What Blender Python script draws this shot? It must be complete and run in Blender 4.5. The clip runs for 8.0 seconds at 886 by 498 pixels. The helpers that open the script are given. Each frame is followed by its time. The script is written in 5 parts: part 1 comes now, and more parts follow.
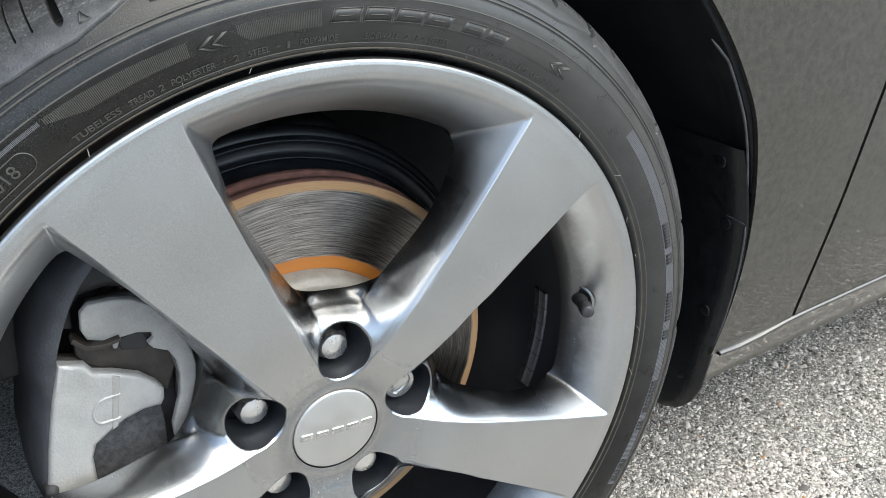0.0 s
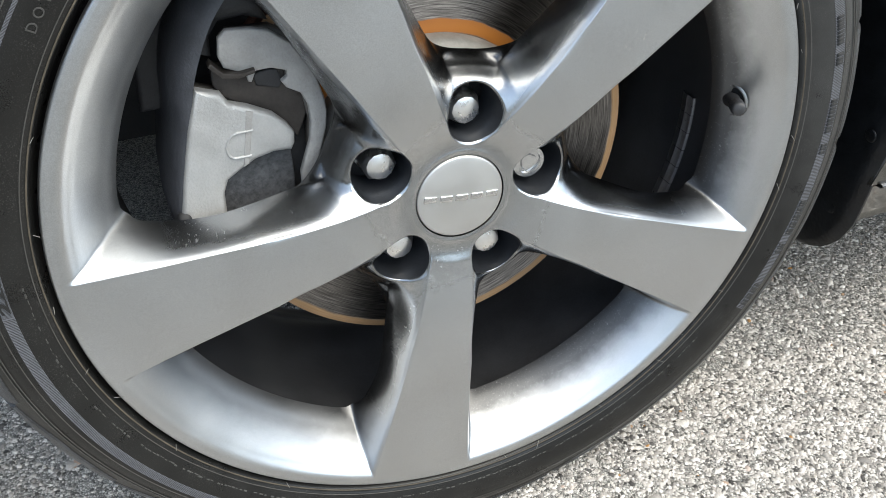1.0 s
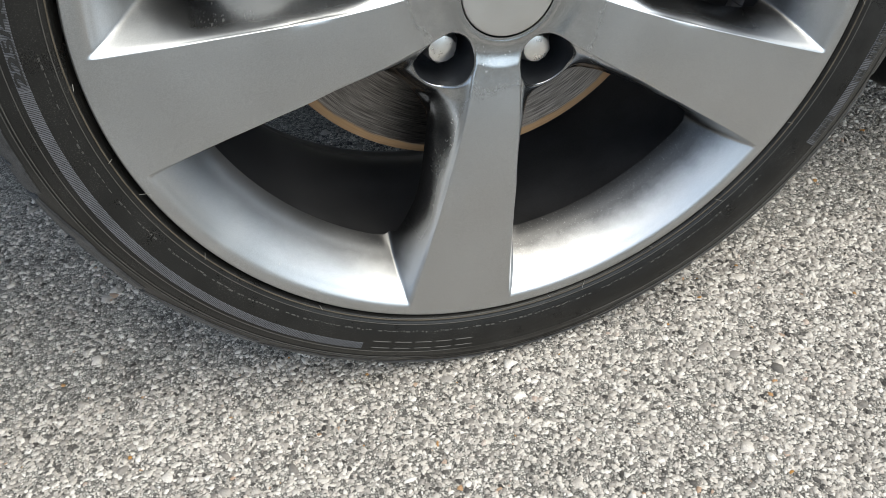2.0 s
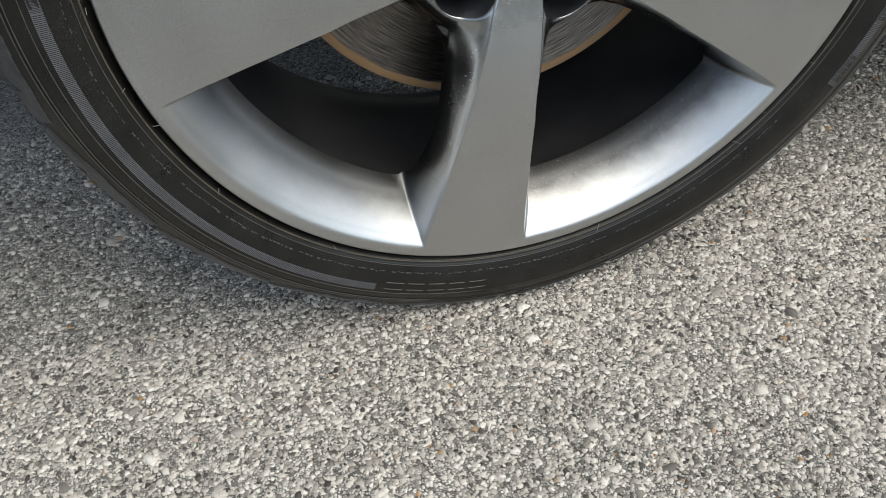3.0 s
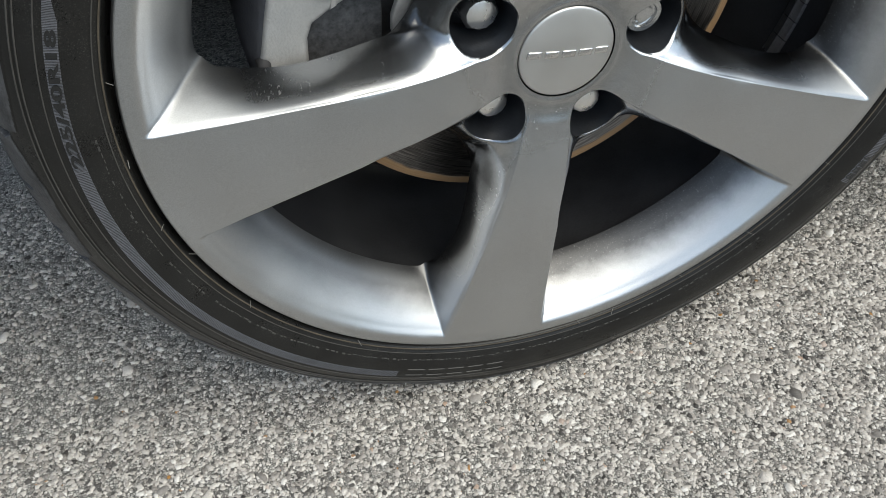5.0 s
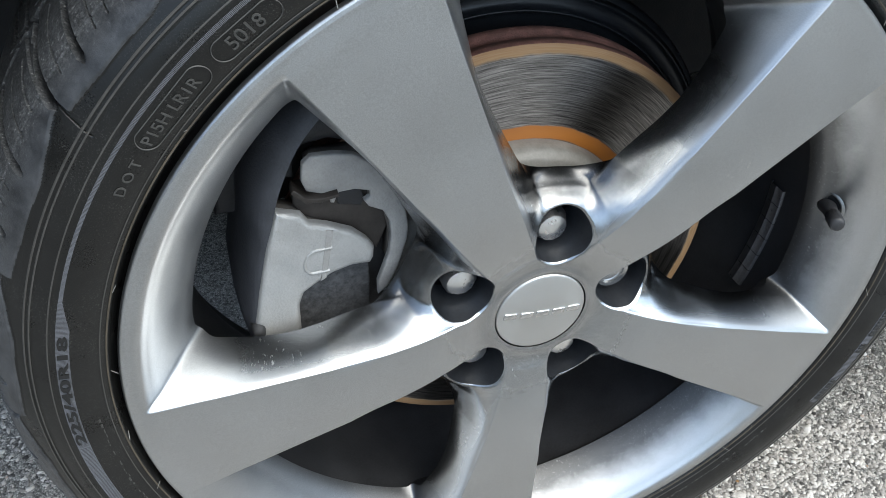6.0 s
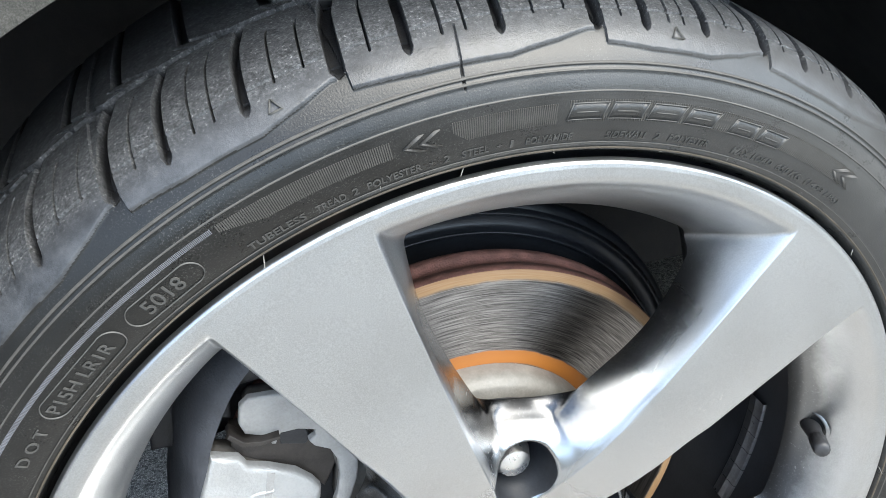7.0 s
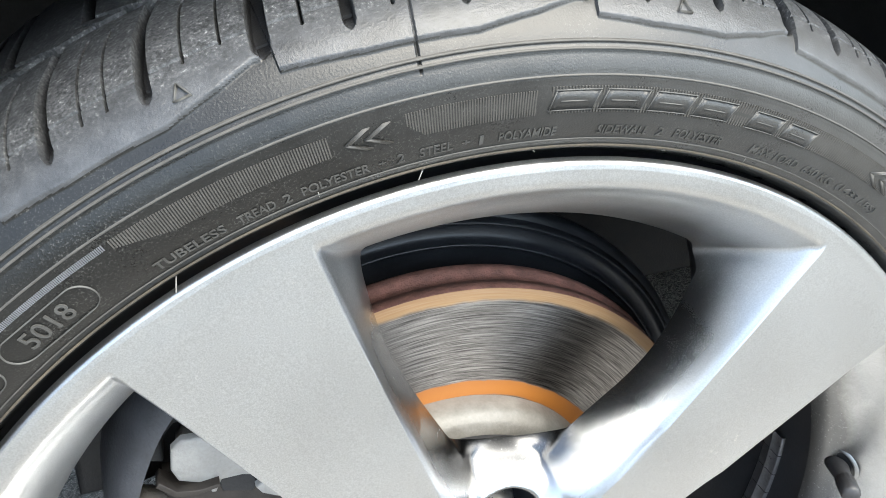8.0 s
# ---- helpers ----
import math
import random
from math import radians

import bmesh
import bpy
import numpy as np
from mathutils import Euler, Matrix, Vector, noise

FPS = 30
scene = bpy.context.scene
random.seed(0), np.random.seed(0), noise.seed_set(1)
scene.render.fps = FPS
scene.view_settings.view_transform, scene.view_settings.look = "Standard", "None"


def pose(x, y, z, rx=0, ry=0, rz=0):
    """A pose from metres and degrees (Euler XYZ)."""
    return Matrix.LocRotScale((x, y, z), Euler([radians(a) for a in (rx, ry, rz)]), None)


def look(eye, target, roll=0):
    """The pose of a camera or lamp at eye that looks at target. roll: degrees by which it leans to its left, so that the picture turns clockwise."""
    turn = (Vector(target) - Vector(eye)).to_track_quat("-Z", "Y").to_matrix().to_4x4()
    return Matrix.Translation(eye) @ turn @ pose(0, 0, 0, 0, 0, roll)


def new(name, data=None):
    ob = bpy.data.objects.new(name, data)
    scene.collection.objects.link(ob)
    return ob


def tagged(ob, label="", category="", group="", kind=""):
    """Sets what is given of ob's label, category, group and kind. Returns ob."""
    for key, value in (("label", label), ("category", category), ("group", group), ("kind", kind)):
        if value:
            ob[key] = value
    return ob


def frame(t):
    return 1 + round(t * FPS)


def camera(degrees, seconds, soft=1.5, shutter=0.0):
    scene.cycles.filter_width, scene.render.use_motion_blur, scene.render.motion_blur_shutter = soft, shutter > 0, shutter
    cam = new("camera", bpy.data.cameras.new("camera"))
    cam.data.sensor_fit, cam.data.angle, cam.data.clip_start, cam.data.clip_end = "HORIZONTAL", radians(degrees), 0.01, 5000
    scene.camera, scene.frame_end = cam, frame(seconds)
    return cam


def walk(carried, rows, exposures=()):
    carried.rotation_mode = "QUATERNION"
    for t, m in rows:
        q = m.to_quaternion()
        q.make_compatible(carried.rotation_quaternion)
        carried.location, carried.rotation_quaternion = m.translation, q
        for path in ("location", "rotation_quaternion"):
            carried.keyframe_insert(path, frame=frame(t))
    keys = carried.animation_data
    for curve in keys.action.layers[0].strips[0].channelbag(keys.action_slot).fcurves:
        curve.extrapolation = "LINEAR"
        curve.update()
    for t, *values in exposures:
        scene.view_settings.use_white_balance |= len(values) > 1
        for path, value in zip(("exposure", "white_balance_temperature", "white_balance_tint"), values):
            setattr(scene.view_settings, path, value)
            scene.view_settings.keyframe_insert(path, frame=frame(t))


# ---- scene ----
# ---- camera ----
cam = camera(54.93, 8.0, soft=0.9)
PATH = [
    (0, (-0.1488, -0.4063, 0.6774), (0.2804, 0.3586, 0.197), -2.64),
    (0.5, (-0.162, -0.4247, 0.6439), (0.1503, 0.3619, 0.1113), -3.34),
    (1, (-0.1596, -0.429, 0.6009), (0.094, 0.3434, 0.0186), -3.29),
    (1.5, (-0.1666, -0.4358, 0.5577), (0.05, 0.3188, -0.0618), -3.61),
    (2, (-0.1644, -0.442, 0.522), (0.0144, 0.2932, -0.1318), -4.48),
    (2.2, (-0.1773, -0.4385, 0.5219), (0.0021, 0.2803, -0.1498), -4.07),
    (3.3, (-0.184, -0.4402, 0.5025), (-0.0062, 0.2489, -0.1999), -3.49),
    (3.5, (-0.1833, -0.4229, 0.508), (-0.009, 0.2495, -0.2114), -3.45),
    (4, (-0.1826, -0.4, 0.5068), (-0.0093, 0.2659, -0.2188), -3.38),
    (4.2, (-0.1882, -0.3955, 0.514), (-0.013, 0.2748, -0.2071), -3.34),
    (5.3, (-0.1827, -0.3594, 0.6284), (-0.0043, 0.2913, -0.1097), -2.29),
    (5.5, (-0.1806, -0.3527, 0.6472), (0.0004, 0.299, -0.0893), -2.47),
    (6, (-0.1624, -0.3377, 0.6812), (0.047, 0.3986, 0.0378), -2.33),
    (6.5, (-0.148, -0.3202, 0.7086), (0.0909, 0.4792, 0.1574), -2.22),
    (7, (-0.1236, -0.2953, 0.7033), (0.1252, 0.5306, 0.1975), -2.25),
    (7.5, (-0.1078, -0.2678, 0.6884), (0.146, 0.5658, 0.1978), -2.16),
    (8, (-0.0906, -0.2468, 0.6746), (0.1517, 0.5854, 0.1759), -2.46),
]
walk(cam, [(t, look(eye, target, roll)) for t, eye, target, roll in PATH], [
    (0.0, 1.71, 6840, 4), (0.5, 1.59, 6840, 4), (1.0, 1.55, 6890, 4), (1.5, 1.33, 6990, 4), (2.0, 1.13, 7090, 4),
    (3.5, 0.70, 7190, 4), (4.0, 0.68, 7190, 4), (5.5, 0.99, 6710, 3), (6.0, 1.30, 6510, 3), (6.5, 1.88, 6520, 3),
    (7.0, 2.35, 6670, 4), (7.5, 2.46, 6860, 4), (8.0, 2.52, 6910, 4),
])

# ---- light ----
world = bpy.data.worlds.new("sky")
scene.world = world
world.use_nodes = True
wn = world.node_tree.nodes
sky = wn.new("ShaderNodeTexSky")
sky.sky_type = "NISHITA"
sky.sun_disc = False
sky.sun_elevation, sky.sun_rotation = radians(56.5), radians(145)
sky.air_density, sky.dust_density = 1.0, 1.0
haze = wn.new("ShaderNodeHueSaturation")      # thin white haze in the sky
haze.inputs["Saturation"].default_value = 0.75
world.node_tree.links.new(sky.outputs[0], haze.inputs["Color"])
world.node_tree.links.new(haze.outputs[0], wn["Background"].inputs[0])
wn["Background"].inputs[1].default_value = 0.15
sun = new("sun", bpy.data.lights.new("sun", "SUN"))
sun.data.energy, sun.data.angle, sun.data.color = 1.28, radians(58), (1.0, 0.94, 0.86)
sun.matrix_world = look((0.68, -0.98, 1.8), (0, 0, 0))

# ---- helpers of the scene ----
ZC = 0.3043                 # height of the axle
TH0 = radians(114.68)       # angle of the first spoke
STEP = 2 * math.pi / 5


def world_of(ob):
    m = ob.matrix_basis.copy()
    if ob.parent:
        m = world_of(ob.parent) @ ob.matrix_parent_inverse @ m
    return m


def adopt(ob, parent):
    ob.parent = parent
    ob.matrix_parent_inverse = world_of(parent).inverted()
    return ob


def empty(name, x, y, z, label, category, group=""):
    e = new(name)
    e.empty_display_size = 0.05
    e.location = (x, y, z)
    return tagged(e, label, category, group)


def mesh_part(name, verts, faces, material, parent=None, label="", smooth=True):
    me = bpy.data.meshes.new(name)
    me.from_pydata([tuple(v) for v in verts], [], [tuple(int(i) for i in f) for f in faces])
    me.materials.append(material)
    me.polygons.foreach_set("use_smooth", [smooth] * len(me.polygons))
    me.update()
    ob = new(name, me)
    if parent:
        adopt(ob, parent)
    if label:
        tagged(ob, label)
    return ob


def part(name, bm, material, parent=None, label="", smooth=True):
    me = bpy.data.meshes.new(name)
    bm.normal_update()
    bm.to_mesh(me)
    bm.free()
    me.materials.append(material)
    me.polygons.foreach_set("use_smooth", [smooth] * len(me.polygons))
    ob = new(name, me)
    if parent:
        adopt(ob, parent)
    if label:
        tagged(ob, label)
    return ob


def sharp(ob, degrees=35):
    """Mark the edges that are sharper than that many degrees."""
    bm = bmesh.new()
    bm.from_mesh(ob.data)
    for e in bm.edges:
        e.smooth = not (len(e.link_faces) == 2 and e.calc_face_angle(0) > radians(degrees))
    bm.to_mesh(ob.data)
    bm.free()
    return ob


def on_wheel(r, a, y):
    return (r * math.cos(a), y, ZC + r * math.sin(a))


def lathe(profile, n=256, a0=0.0, a1=2 * math.pi):
    """A surface of revolution about the axle from rows of radius and y."""
    full = abs(a1 - a0 - 2 * math.pi) < 1e-6
    cols = n if full else n + 1
    verts = [on_wheel(r, a0 + (a1 - a0) * i / n, y) for r, y in profile for i in range(cols)]
    faces = []
    for j in range(len(profile) - 1):
        for i in range(n):
            k = (i + 1) % cols
            faces.append((j * cols + i, (j + 1) * cols + i, (j + 1) * cols + k, j * cols + k))
    return verts, faces


def smooth_profile(points, steps=6):
    """A rounded line through rows of radius and y."""
    pts = [Vector(q) for q in points]
    out = []
    for i in range(len(pts) - 1):
        a, b = pts[max(i - 1, 0)], pts[i]
        c, d = pts[i + 1], pts[min(i + 2, len(pts) - 1)]
        for k in range(steps):
            t = k / steps
            out.append(0.5 * (2 * b + (c - a) * t + (2 * a - 5 * b + 4 * c - d) * t * t + (3 * b - a - 3 * c + d) * t ** 3))
    out.append(pts[-1])
    return [tuple(q) for q in out]


def box_bm(size, at=(0, 0, 0), bevel=0.0, turn=None, segments=2):
    bm = bmesh.new()
    bmesh.ops.create_cube(bm, size=1.0)
    bmesh.ops.scale(bm, vec=size, verts=bm.verts)
    if bevel:
        bmesh.ops.bevel(bm, geom=bm.edges[:], offset=bevel, segments=segments, affect="EDGES", profile=0.5)
    m = Matrix.Translation(at) @ (turn or Matrix.Identity(4))
    bmesh.ops.transform(bm, matrix=m, verts=bm.verts)
    return bm


# ---- materials ----
def material(name, color, rough=0.5, metal=0.0, spec=0.5):
    m = bpy.data.materials.new(name)
    m.use_nodes = True
    b = m.node_tree.nodes["Principled BSDF"]
    b.inputs["Base Color"].default_value = (*color, 1)
    b.inputs["Roughness"].default_value = rough
    b.inputs["Metallic"].default_value = metal
    b.inputs["Specular IOR Level"].default_value = spec
    return m, m.node_tree.nodes, m.node_tree.links, b


def noise_node(nodes, links, scale, detail=4.0, rough=0.55, vec=None):
    n = nodes.new("ShaderNodeTexNoise")
    n.inputs["Scale"].default_value = scale
    n.inputs["Detail"].default_value = detail
    n.inputs["Roughness"].default_value = rough
    if vec is None:
        vec = nodes.new("ShaderNodeTexCoord").outputs["Object"]
    links.new(vec, n.inputs["Vector"])
    return n


def ramp(nodes, links, source, stops):
    r = nodes.new("ShaderNodeValToRGB")
    el = r.color_ramp.elements
    while len(el) > len(stops):
        el.remove(el[-1])
    while len(el) < len(stops):
        el.new(0.5)
    for e, (pos, c) in zip(el, stops):
        e.position = pos
        e.color = (*c, 1) if isinstance(c, tuple) else (c, c, c, 1)
    links.new(source, r.inputs["Fac"])
    return r


def bump(nodes, links, b, source, strength, distance, before=None):
    n = nodes.new("ShaderNodeBump")
    n.inputs["Strength"].default_value = strength
    n.inputs["Distance"].default_value = distance
    links.new(source, n.inputs["Height"])
    if before:
        links.new(before.outputs[0], n.inputs["Normal"])
    links.new(n.outputs[0], b.inputs["Normal"])
    return n


def worn(name, color, rough, metal=0.0, scale=60, spread=0.25, relief=0.0, fine=900, spec=0.5):
    """A surface with blotches at one scale, grain at another and fine relief."""
    m, nodes, links, b = material(name, color, rough, metal, spec)
    big, small = noise_node(nodes, links, scale), noise_node(nodes, links, fine, 2.0)
    mixed = nodes.new("ShaderNodeMath")
    mixed.operation = "MULTIPLY_ADD"
    links.new(big.outputs[0], mixed.inputs[0])
    mixed.inputs[1].default_value = 0.7
    half = nodes.new("ShaderNodeMath")
    half.operation = "MULTIPLY"
    links.new(small.outputs[0], half.inputs[0])
    half.inputs[1].default_value = 0.3
    links.new(half.outputs[0], mixed.inputs[2])
    lo = tuple(c * (1 - spread) for c in color)
    hi = tuple(min(1.0, c * (1 + spread)) for c in color)
    links.new(ramp(nodes, links, mixed.outputs[0], [(0.3, lo), (0.7, hi)]).outputs[0], b.inputs["Base Color"])
    rr = ramp(nodes, links, mixed.outputs[0], [(0.3, max(0.02, rough * 0.8)), (0.7, min(1.0, rough * 1.2))])
    links.new(rr.outputs[0], b.inputs["Roughness"])
    if relief:
        bump(nodes, links, b, small.outputs[0], 0.6, relief)
    return m




def alloy_material():
    """Metallic wheel paint under lacquer: soft cloudy wear, fine grain, bright scuffs, and recesses darkened for brake
    dust and shade.
    """
    m = worn("alloy_paint", (0.55, 0.563, 0.575), 0.36, 1.0, 18, 0.06, 0.00007, 2600)
    nodes, links = m.node_tree.nodes, m.node_tree.links
    b = nodes["Principled BSDF"]
    b.inputs["Coat Weight"].default_value = 0.2
    b.inputs["Coat Roughness"].default_value = 0.12
    vec = nodes.new("ShaderNodeTexCoord").outputs["Object"]
    stretch = nodes.new("ShaderNodeMapping")
    stretch.inputs["Scale"].default_value = (1.0, 0.35, 0.6)
    stretch.inputs["Rotation"].default_value = (0.3, 0.5, 0.2)
    links.new(vec, stretch.inputs["Vector"])
    last = b.inputs["Base Color"].links[0].from_socket
    masks = []
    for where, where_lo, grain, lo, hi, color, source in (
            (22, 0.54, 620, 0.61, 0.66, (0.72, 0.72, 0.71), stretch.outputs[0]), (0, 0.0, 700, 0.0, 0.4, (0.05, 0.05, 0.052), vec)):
        if where:
            patch = ramp(nodes, links, noise_node(nodes, links, where, 3.0, 0.6, vec).outputs[0], [(where_lo, 0.0), (where_lo + 0.15, 1.0)])
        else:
            # brake dust on the inner parts of the casting, and shade painted in by depth
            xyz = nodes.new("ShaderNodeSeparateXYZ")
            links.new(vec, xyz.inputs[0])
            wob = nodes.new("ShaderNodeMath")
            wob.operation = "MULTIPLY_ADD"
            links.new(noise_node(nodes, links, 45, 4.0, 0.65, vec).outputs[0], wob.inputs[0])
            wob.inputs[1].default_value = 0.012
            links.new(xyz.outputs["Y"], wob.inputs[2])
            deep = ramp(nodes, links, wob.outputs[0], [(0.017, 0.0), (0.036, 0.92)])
            # this darkening grows towards the lower trailing side
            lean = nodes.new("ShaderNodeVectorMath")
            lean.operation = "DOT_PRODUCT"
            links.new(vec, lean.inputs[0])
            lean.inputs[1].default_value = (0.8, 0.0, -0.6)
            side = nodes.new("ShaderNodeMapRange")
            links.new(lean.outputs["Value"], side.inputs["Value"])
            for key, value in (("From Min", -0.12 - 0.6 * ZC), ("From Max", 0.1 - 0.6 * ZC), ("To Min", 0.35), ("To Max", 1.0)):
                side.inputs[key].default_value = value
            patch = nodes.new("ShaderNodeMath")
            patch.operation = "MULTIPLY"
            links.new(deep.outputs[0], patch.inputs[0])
            # and is full all round the hub, next to the pads
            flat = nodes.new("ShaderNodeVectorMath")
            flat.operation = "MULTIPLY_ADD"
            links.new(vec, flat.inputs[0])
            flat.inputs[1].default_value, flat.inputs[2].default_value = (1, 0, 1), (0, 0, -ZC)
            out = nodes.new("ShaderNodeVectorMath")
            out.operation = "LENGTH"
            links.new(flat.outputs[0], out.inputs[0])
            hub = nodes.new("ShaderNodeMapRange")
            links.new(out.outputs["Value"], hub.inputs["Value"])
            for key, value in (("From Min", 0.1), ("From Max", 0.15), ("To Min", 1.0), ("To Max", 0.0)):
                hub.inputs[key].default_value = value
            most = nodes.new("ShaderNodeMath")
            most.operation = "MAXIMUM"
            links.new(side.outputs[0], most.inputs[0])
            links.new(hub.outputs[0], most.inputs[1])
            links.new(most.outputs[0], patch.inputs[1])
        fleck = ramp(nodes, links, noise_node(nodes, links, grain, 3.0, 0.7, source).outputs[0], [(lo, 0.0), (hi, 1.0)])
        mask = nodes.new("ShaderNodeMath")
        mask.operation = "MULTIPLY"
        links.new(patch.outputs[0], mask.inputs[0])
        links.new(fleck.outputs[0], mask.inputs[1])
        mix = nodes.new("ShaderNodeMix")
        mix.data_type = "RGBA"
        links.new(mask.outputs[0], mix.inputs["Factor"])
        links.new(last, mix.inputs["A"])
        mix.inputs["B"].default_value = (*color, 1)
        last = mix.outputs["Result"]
        masks.append(mask)
    links.new(last, b.inputs["Base Color"])
    grain = ramp(nodes, links, noise_node(nodes, links, 1700, 3.0, 0.7, vec).outputs[0], [(0.35, 0.8), (0.65, 1.12)])
    mix = nodes.new("ShaderNodeMix")
    mix.data_type, mix.blend_type = "RGBA", "MULTIPLY"
    mix.inputs["Factor"].default_value = 0.75
    links.new(last, mix.inputs["A"])
    links.new(grain.outputs[0], mix.inputs["B"])
    last = mix.outputs["Result"]
    links.new(last, b.inputs["Base Color"])
    add = nodes.new("ShaderNodeMath")
    add.operation = "MULTIPLY_ADD"
    old_rough = b.inputs["Roughness"].links[0].from_socket
    links.new(masks[0].outputs[0], add.inputs[0])
    add.inputs[1].default_value = 0.25
    links.new(old_rough, add.inputs[2])
    # faces scuffed dull, the dish dull with brake dust; the flanks of the spokes have kept their shine
    shine = nodes.new("ShaderNodeMath")
    shine.operation = "MULTIPLY"
    links.new(add.outputs[0], shine.inputs[0])
    inner = ramp(nodes, links, out.outputs["Value"], [(0.085, 0.62), (0.18, 0.72), (0.2, 1.0), (0.21, 1.25), (0.232, 1.25), (0.24, 1.0)])
    front = ramp(nodes, links, xyz.outputs["Y"], [(0.004, 0.0), (0.011, 1.0)])
    blend = nodes.new("ShaderNodeMix")
    links.new(front.outputs[0], blend.inputs["Factor"])
    blend.inputs["A"].default_value = 1.0
    links.new(inner.outputs[0], blend.inputs["B"])
    links.new(blend.outputs["Result"], shine.inputs[1])
    links.new(shine.outputs[0], b.inputs["Roughness"])
    return m


def sky_sheen(nodes, links, color, amount):
    """The colour given, with sky light painted in as a cloudy pale film on the upper trailing side of the tyre."""
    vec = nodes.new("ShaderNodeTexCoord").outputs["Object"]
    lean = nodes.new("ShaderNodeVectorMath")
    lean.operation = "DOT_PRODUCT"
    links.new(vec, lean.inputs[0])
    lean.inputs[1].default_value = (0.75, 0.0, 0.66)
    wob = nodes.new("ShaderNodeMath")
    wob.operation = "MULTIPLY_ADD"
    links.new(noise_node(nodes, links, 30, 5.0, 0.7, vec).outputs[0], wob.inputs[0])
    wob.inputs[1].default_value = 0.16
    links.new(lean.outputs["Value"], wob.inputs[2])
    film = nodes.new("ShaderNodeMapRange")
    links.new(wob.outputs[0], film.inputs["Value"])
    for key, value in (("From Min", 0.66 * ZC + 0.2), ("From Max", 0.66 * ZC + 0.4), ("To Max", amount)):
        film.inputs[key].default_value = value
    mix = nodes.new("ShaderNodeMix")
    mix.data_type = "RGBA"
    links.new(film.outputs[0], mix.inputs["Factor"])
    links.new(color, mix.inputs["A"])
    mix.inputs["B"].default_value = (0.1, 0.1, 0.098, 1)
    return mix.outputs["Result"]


def tread_material():
    """Rubber that is clean and dark on the shoulder's edge, and grey with road dust and pale specks on the worn blocks."""
    m, nodes, links, b = material("tread_rubber", (0.05, 0.052, 0.056), 0.5)
    vec = nodes.new("ShaderNodeTexCoord").outputs["Object"]
    xyz = nodes.new("ShaderNodeSeparateXYZ")
    links.new(vec, xyz.inputs[0])
    cloud = noise_node(nodes, links, 90, 5.0, 0.65, vec)
    wob = nodes.new("ShaderNodeMath")
    wob.operation = "MULTIPLY_ADD"
    links.new(cloud.outputs[0], wob.inputs[0])
    wob.inputs[1].default_value = 0.016
    links.new(xyz.outputs["Y"], wob.inputs[2])
    dusty = ramp(nodes, links, wob.outputs[0], [(0.017, 0.0), (0.026, 1.0)])
    fine = noise_node(nodes, links, 800, 4.0, 0.7, vec)
    dust = ramp(nodes, links, fine.outputs[0], [(0.36, (0.03, 0.032, 0.034)), (0.5, (0.075, 0.077, 0.081)), (0.62, (0.125, 0.128, 0.131)), (0.7, (0.42, 0.42, 0.41))])
    clean = ramp(nodes, links, cloud.outputs[0], [(0.35, (0.027, 0.0283, 0.031)), (0.65, (0.066, 0.0685, 0.0735))])
    blotch = nodes.new("ShaderNodeMix")
    blotch.data_type, blotch.blend_type = "RGBA", "MULTIPLY"
    blotch.inputs["Factor"].default_value = 1.0
    links.new(dust.outputs[0], blotch.inputs["A"])
    links.new(ramp(nodes, links, noise_node(nodes, links, 210, 4.0, 0.65, vec).outputs[0], [(0.36, 0.5), (0.64, 1.0)]).outputs[0], blotch.inputs["B"])
    mix = nodes.new("ShaderNodeMix")
    mix.data_type = "RGBA"
    links.new(dusty.outputs[0], mix.inputs["Factor"])
    links.new(sky_sheen(nodes, links, clean.outputs[0], 0.6), mix.inputs["A"])
    links.new(blotch.outputs["Result"], mix.inputs["B"])
    # grooves and sipes below the worn faces: undusted black, shade painted in
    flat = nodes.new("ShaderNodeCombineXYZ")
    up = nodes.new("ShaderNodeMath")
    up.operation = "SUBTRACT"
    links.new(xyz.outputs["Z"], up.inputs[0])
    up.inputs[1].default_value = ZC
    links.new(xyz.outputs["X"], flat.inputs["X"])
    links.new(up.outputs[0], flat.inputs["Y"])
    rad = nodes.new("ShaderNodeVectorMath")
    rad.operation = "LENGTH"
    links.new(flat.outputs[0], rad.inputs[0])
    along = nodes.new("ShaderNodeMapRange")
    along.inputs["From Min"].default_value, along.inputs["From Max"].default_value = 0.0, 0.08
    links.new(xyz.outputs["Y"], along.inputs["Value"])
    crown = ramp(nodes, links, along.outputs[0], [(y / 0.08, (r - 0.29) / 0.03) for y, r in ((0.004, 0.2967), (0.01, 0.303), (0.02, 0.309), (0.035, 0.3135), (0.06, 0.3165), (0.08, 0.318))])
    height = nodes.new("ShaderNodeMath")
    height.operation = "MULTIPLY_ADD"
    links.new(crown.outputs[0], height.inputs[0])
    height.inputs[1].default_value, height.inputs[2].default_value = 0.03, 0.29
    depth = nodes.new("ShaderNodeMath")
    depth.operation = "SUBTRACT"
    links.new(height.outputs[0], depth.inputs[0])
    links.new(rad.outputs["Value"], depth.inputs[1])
    groove_shade = ramp(nodes, links, depth.outputs[0], [(0.0003, 0.0), (0.001, 1.0)])
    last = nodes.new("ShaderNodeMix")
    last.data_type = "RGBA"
    links.new(groove_shade.outputs[0], last.inputs["Factor"])
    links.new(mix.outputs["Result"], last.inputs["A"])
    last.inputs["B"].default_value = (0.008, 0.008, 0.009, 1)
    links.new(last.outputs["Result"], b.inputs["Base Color"])
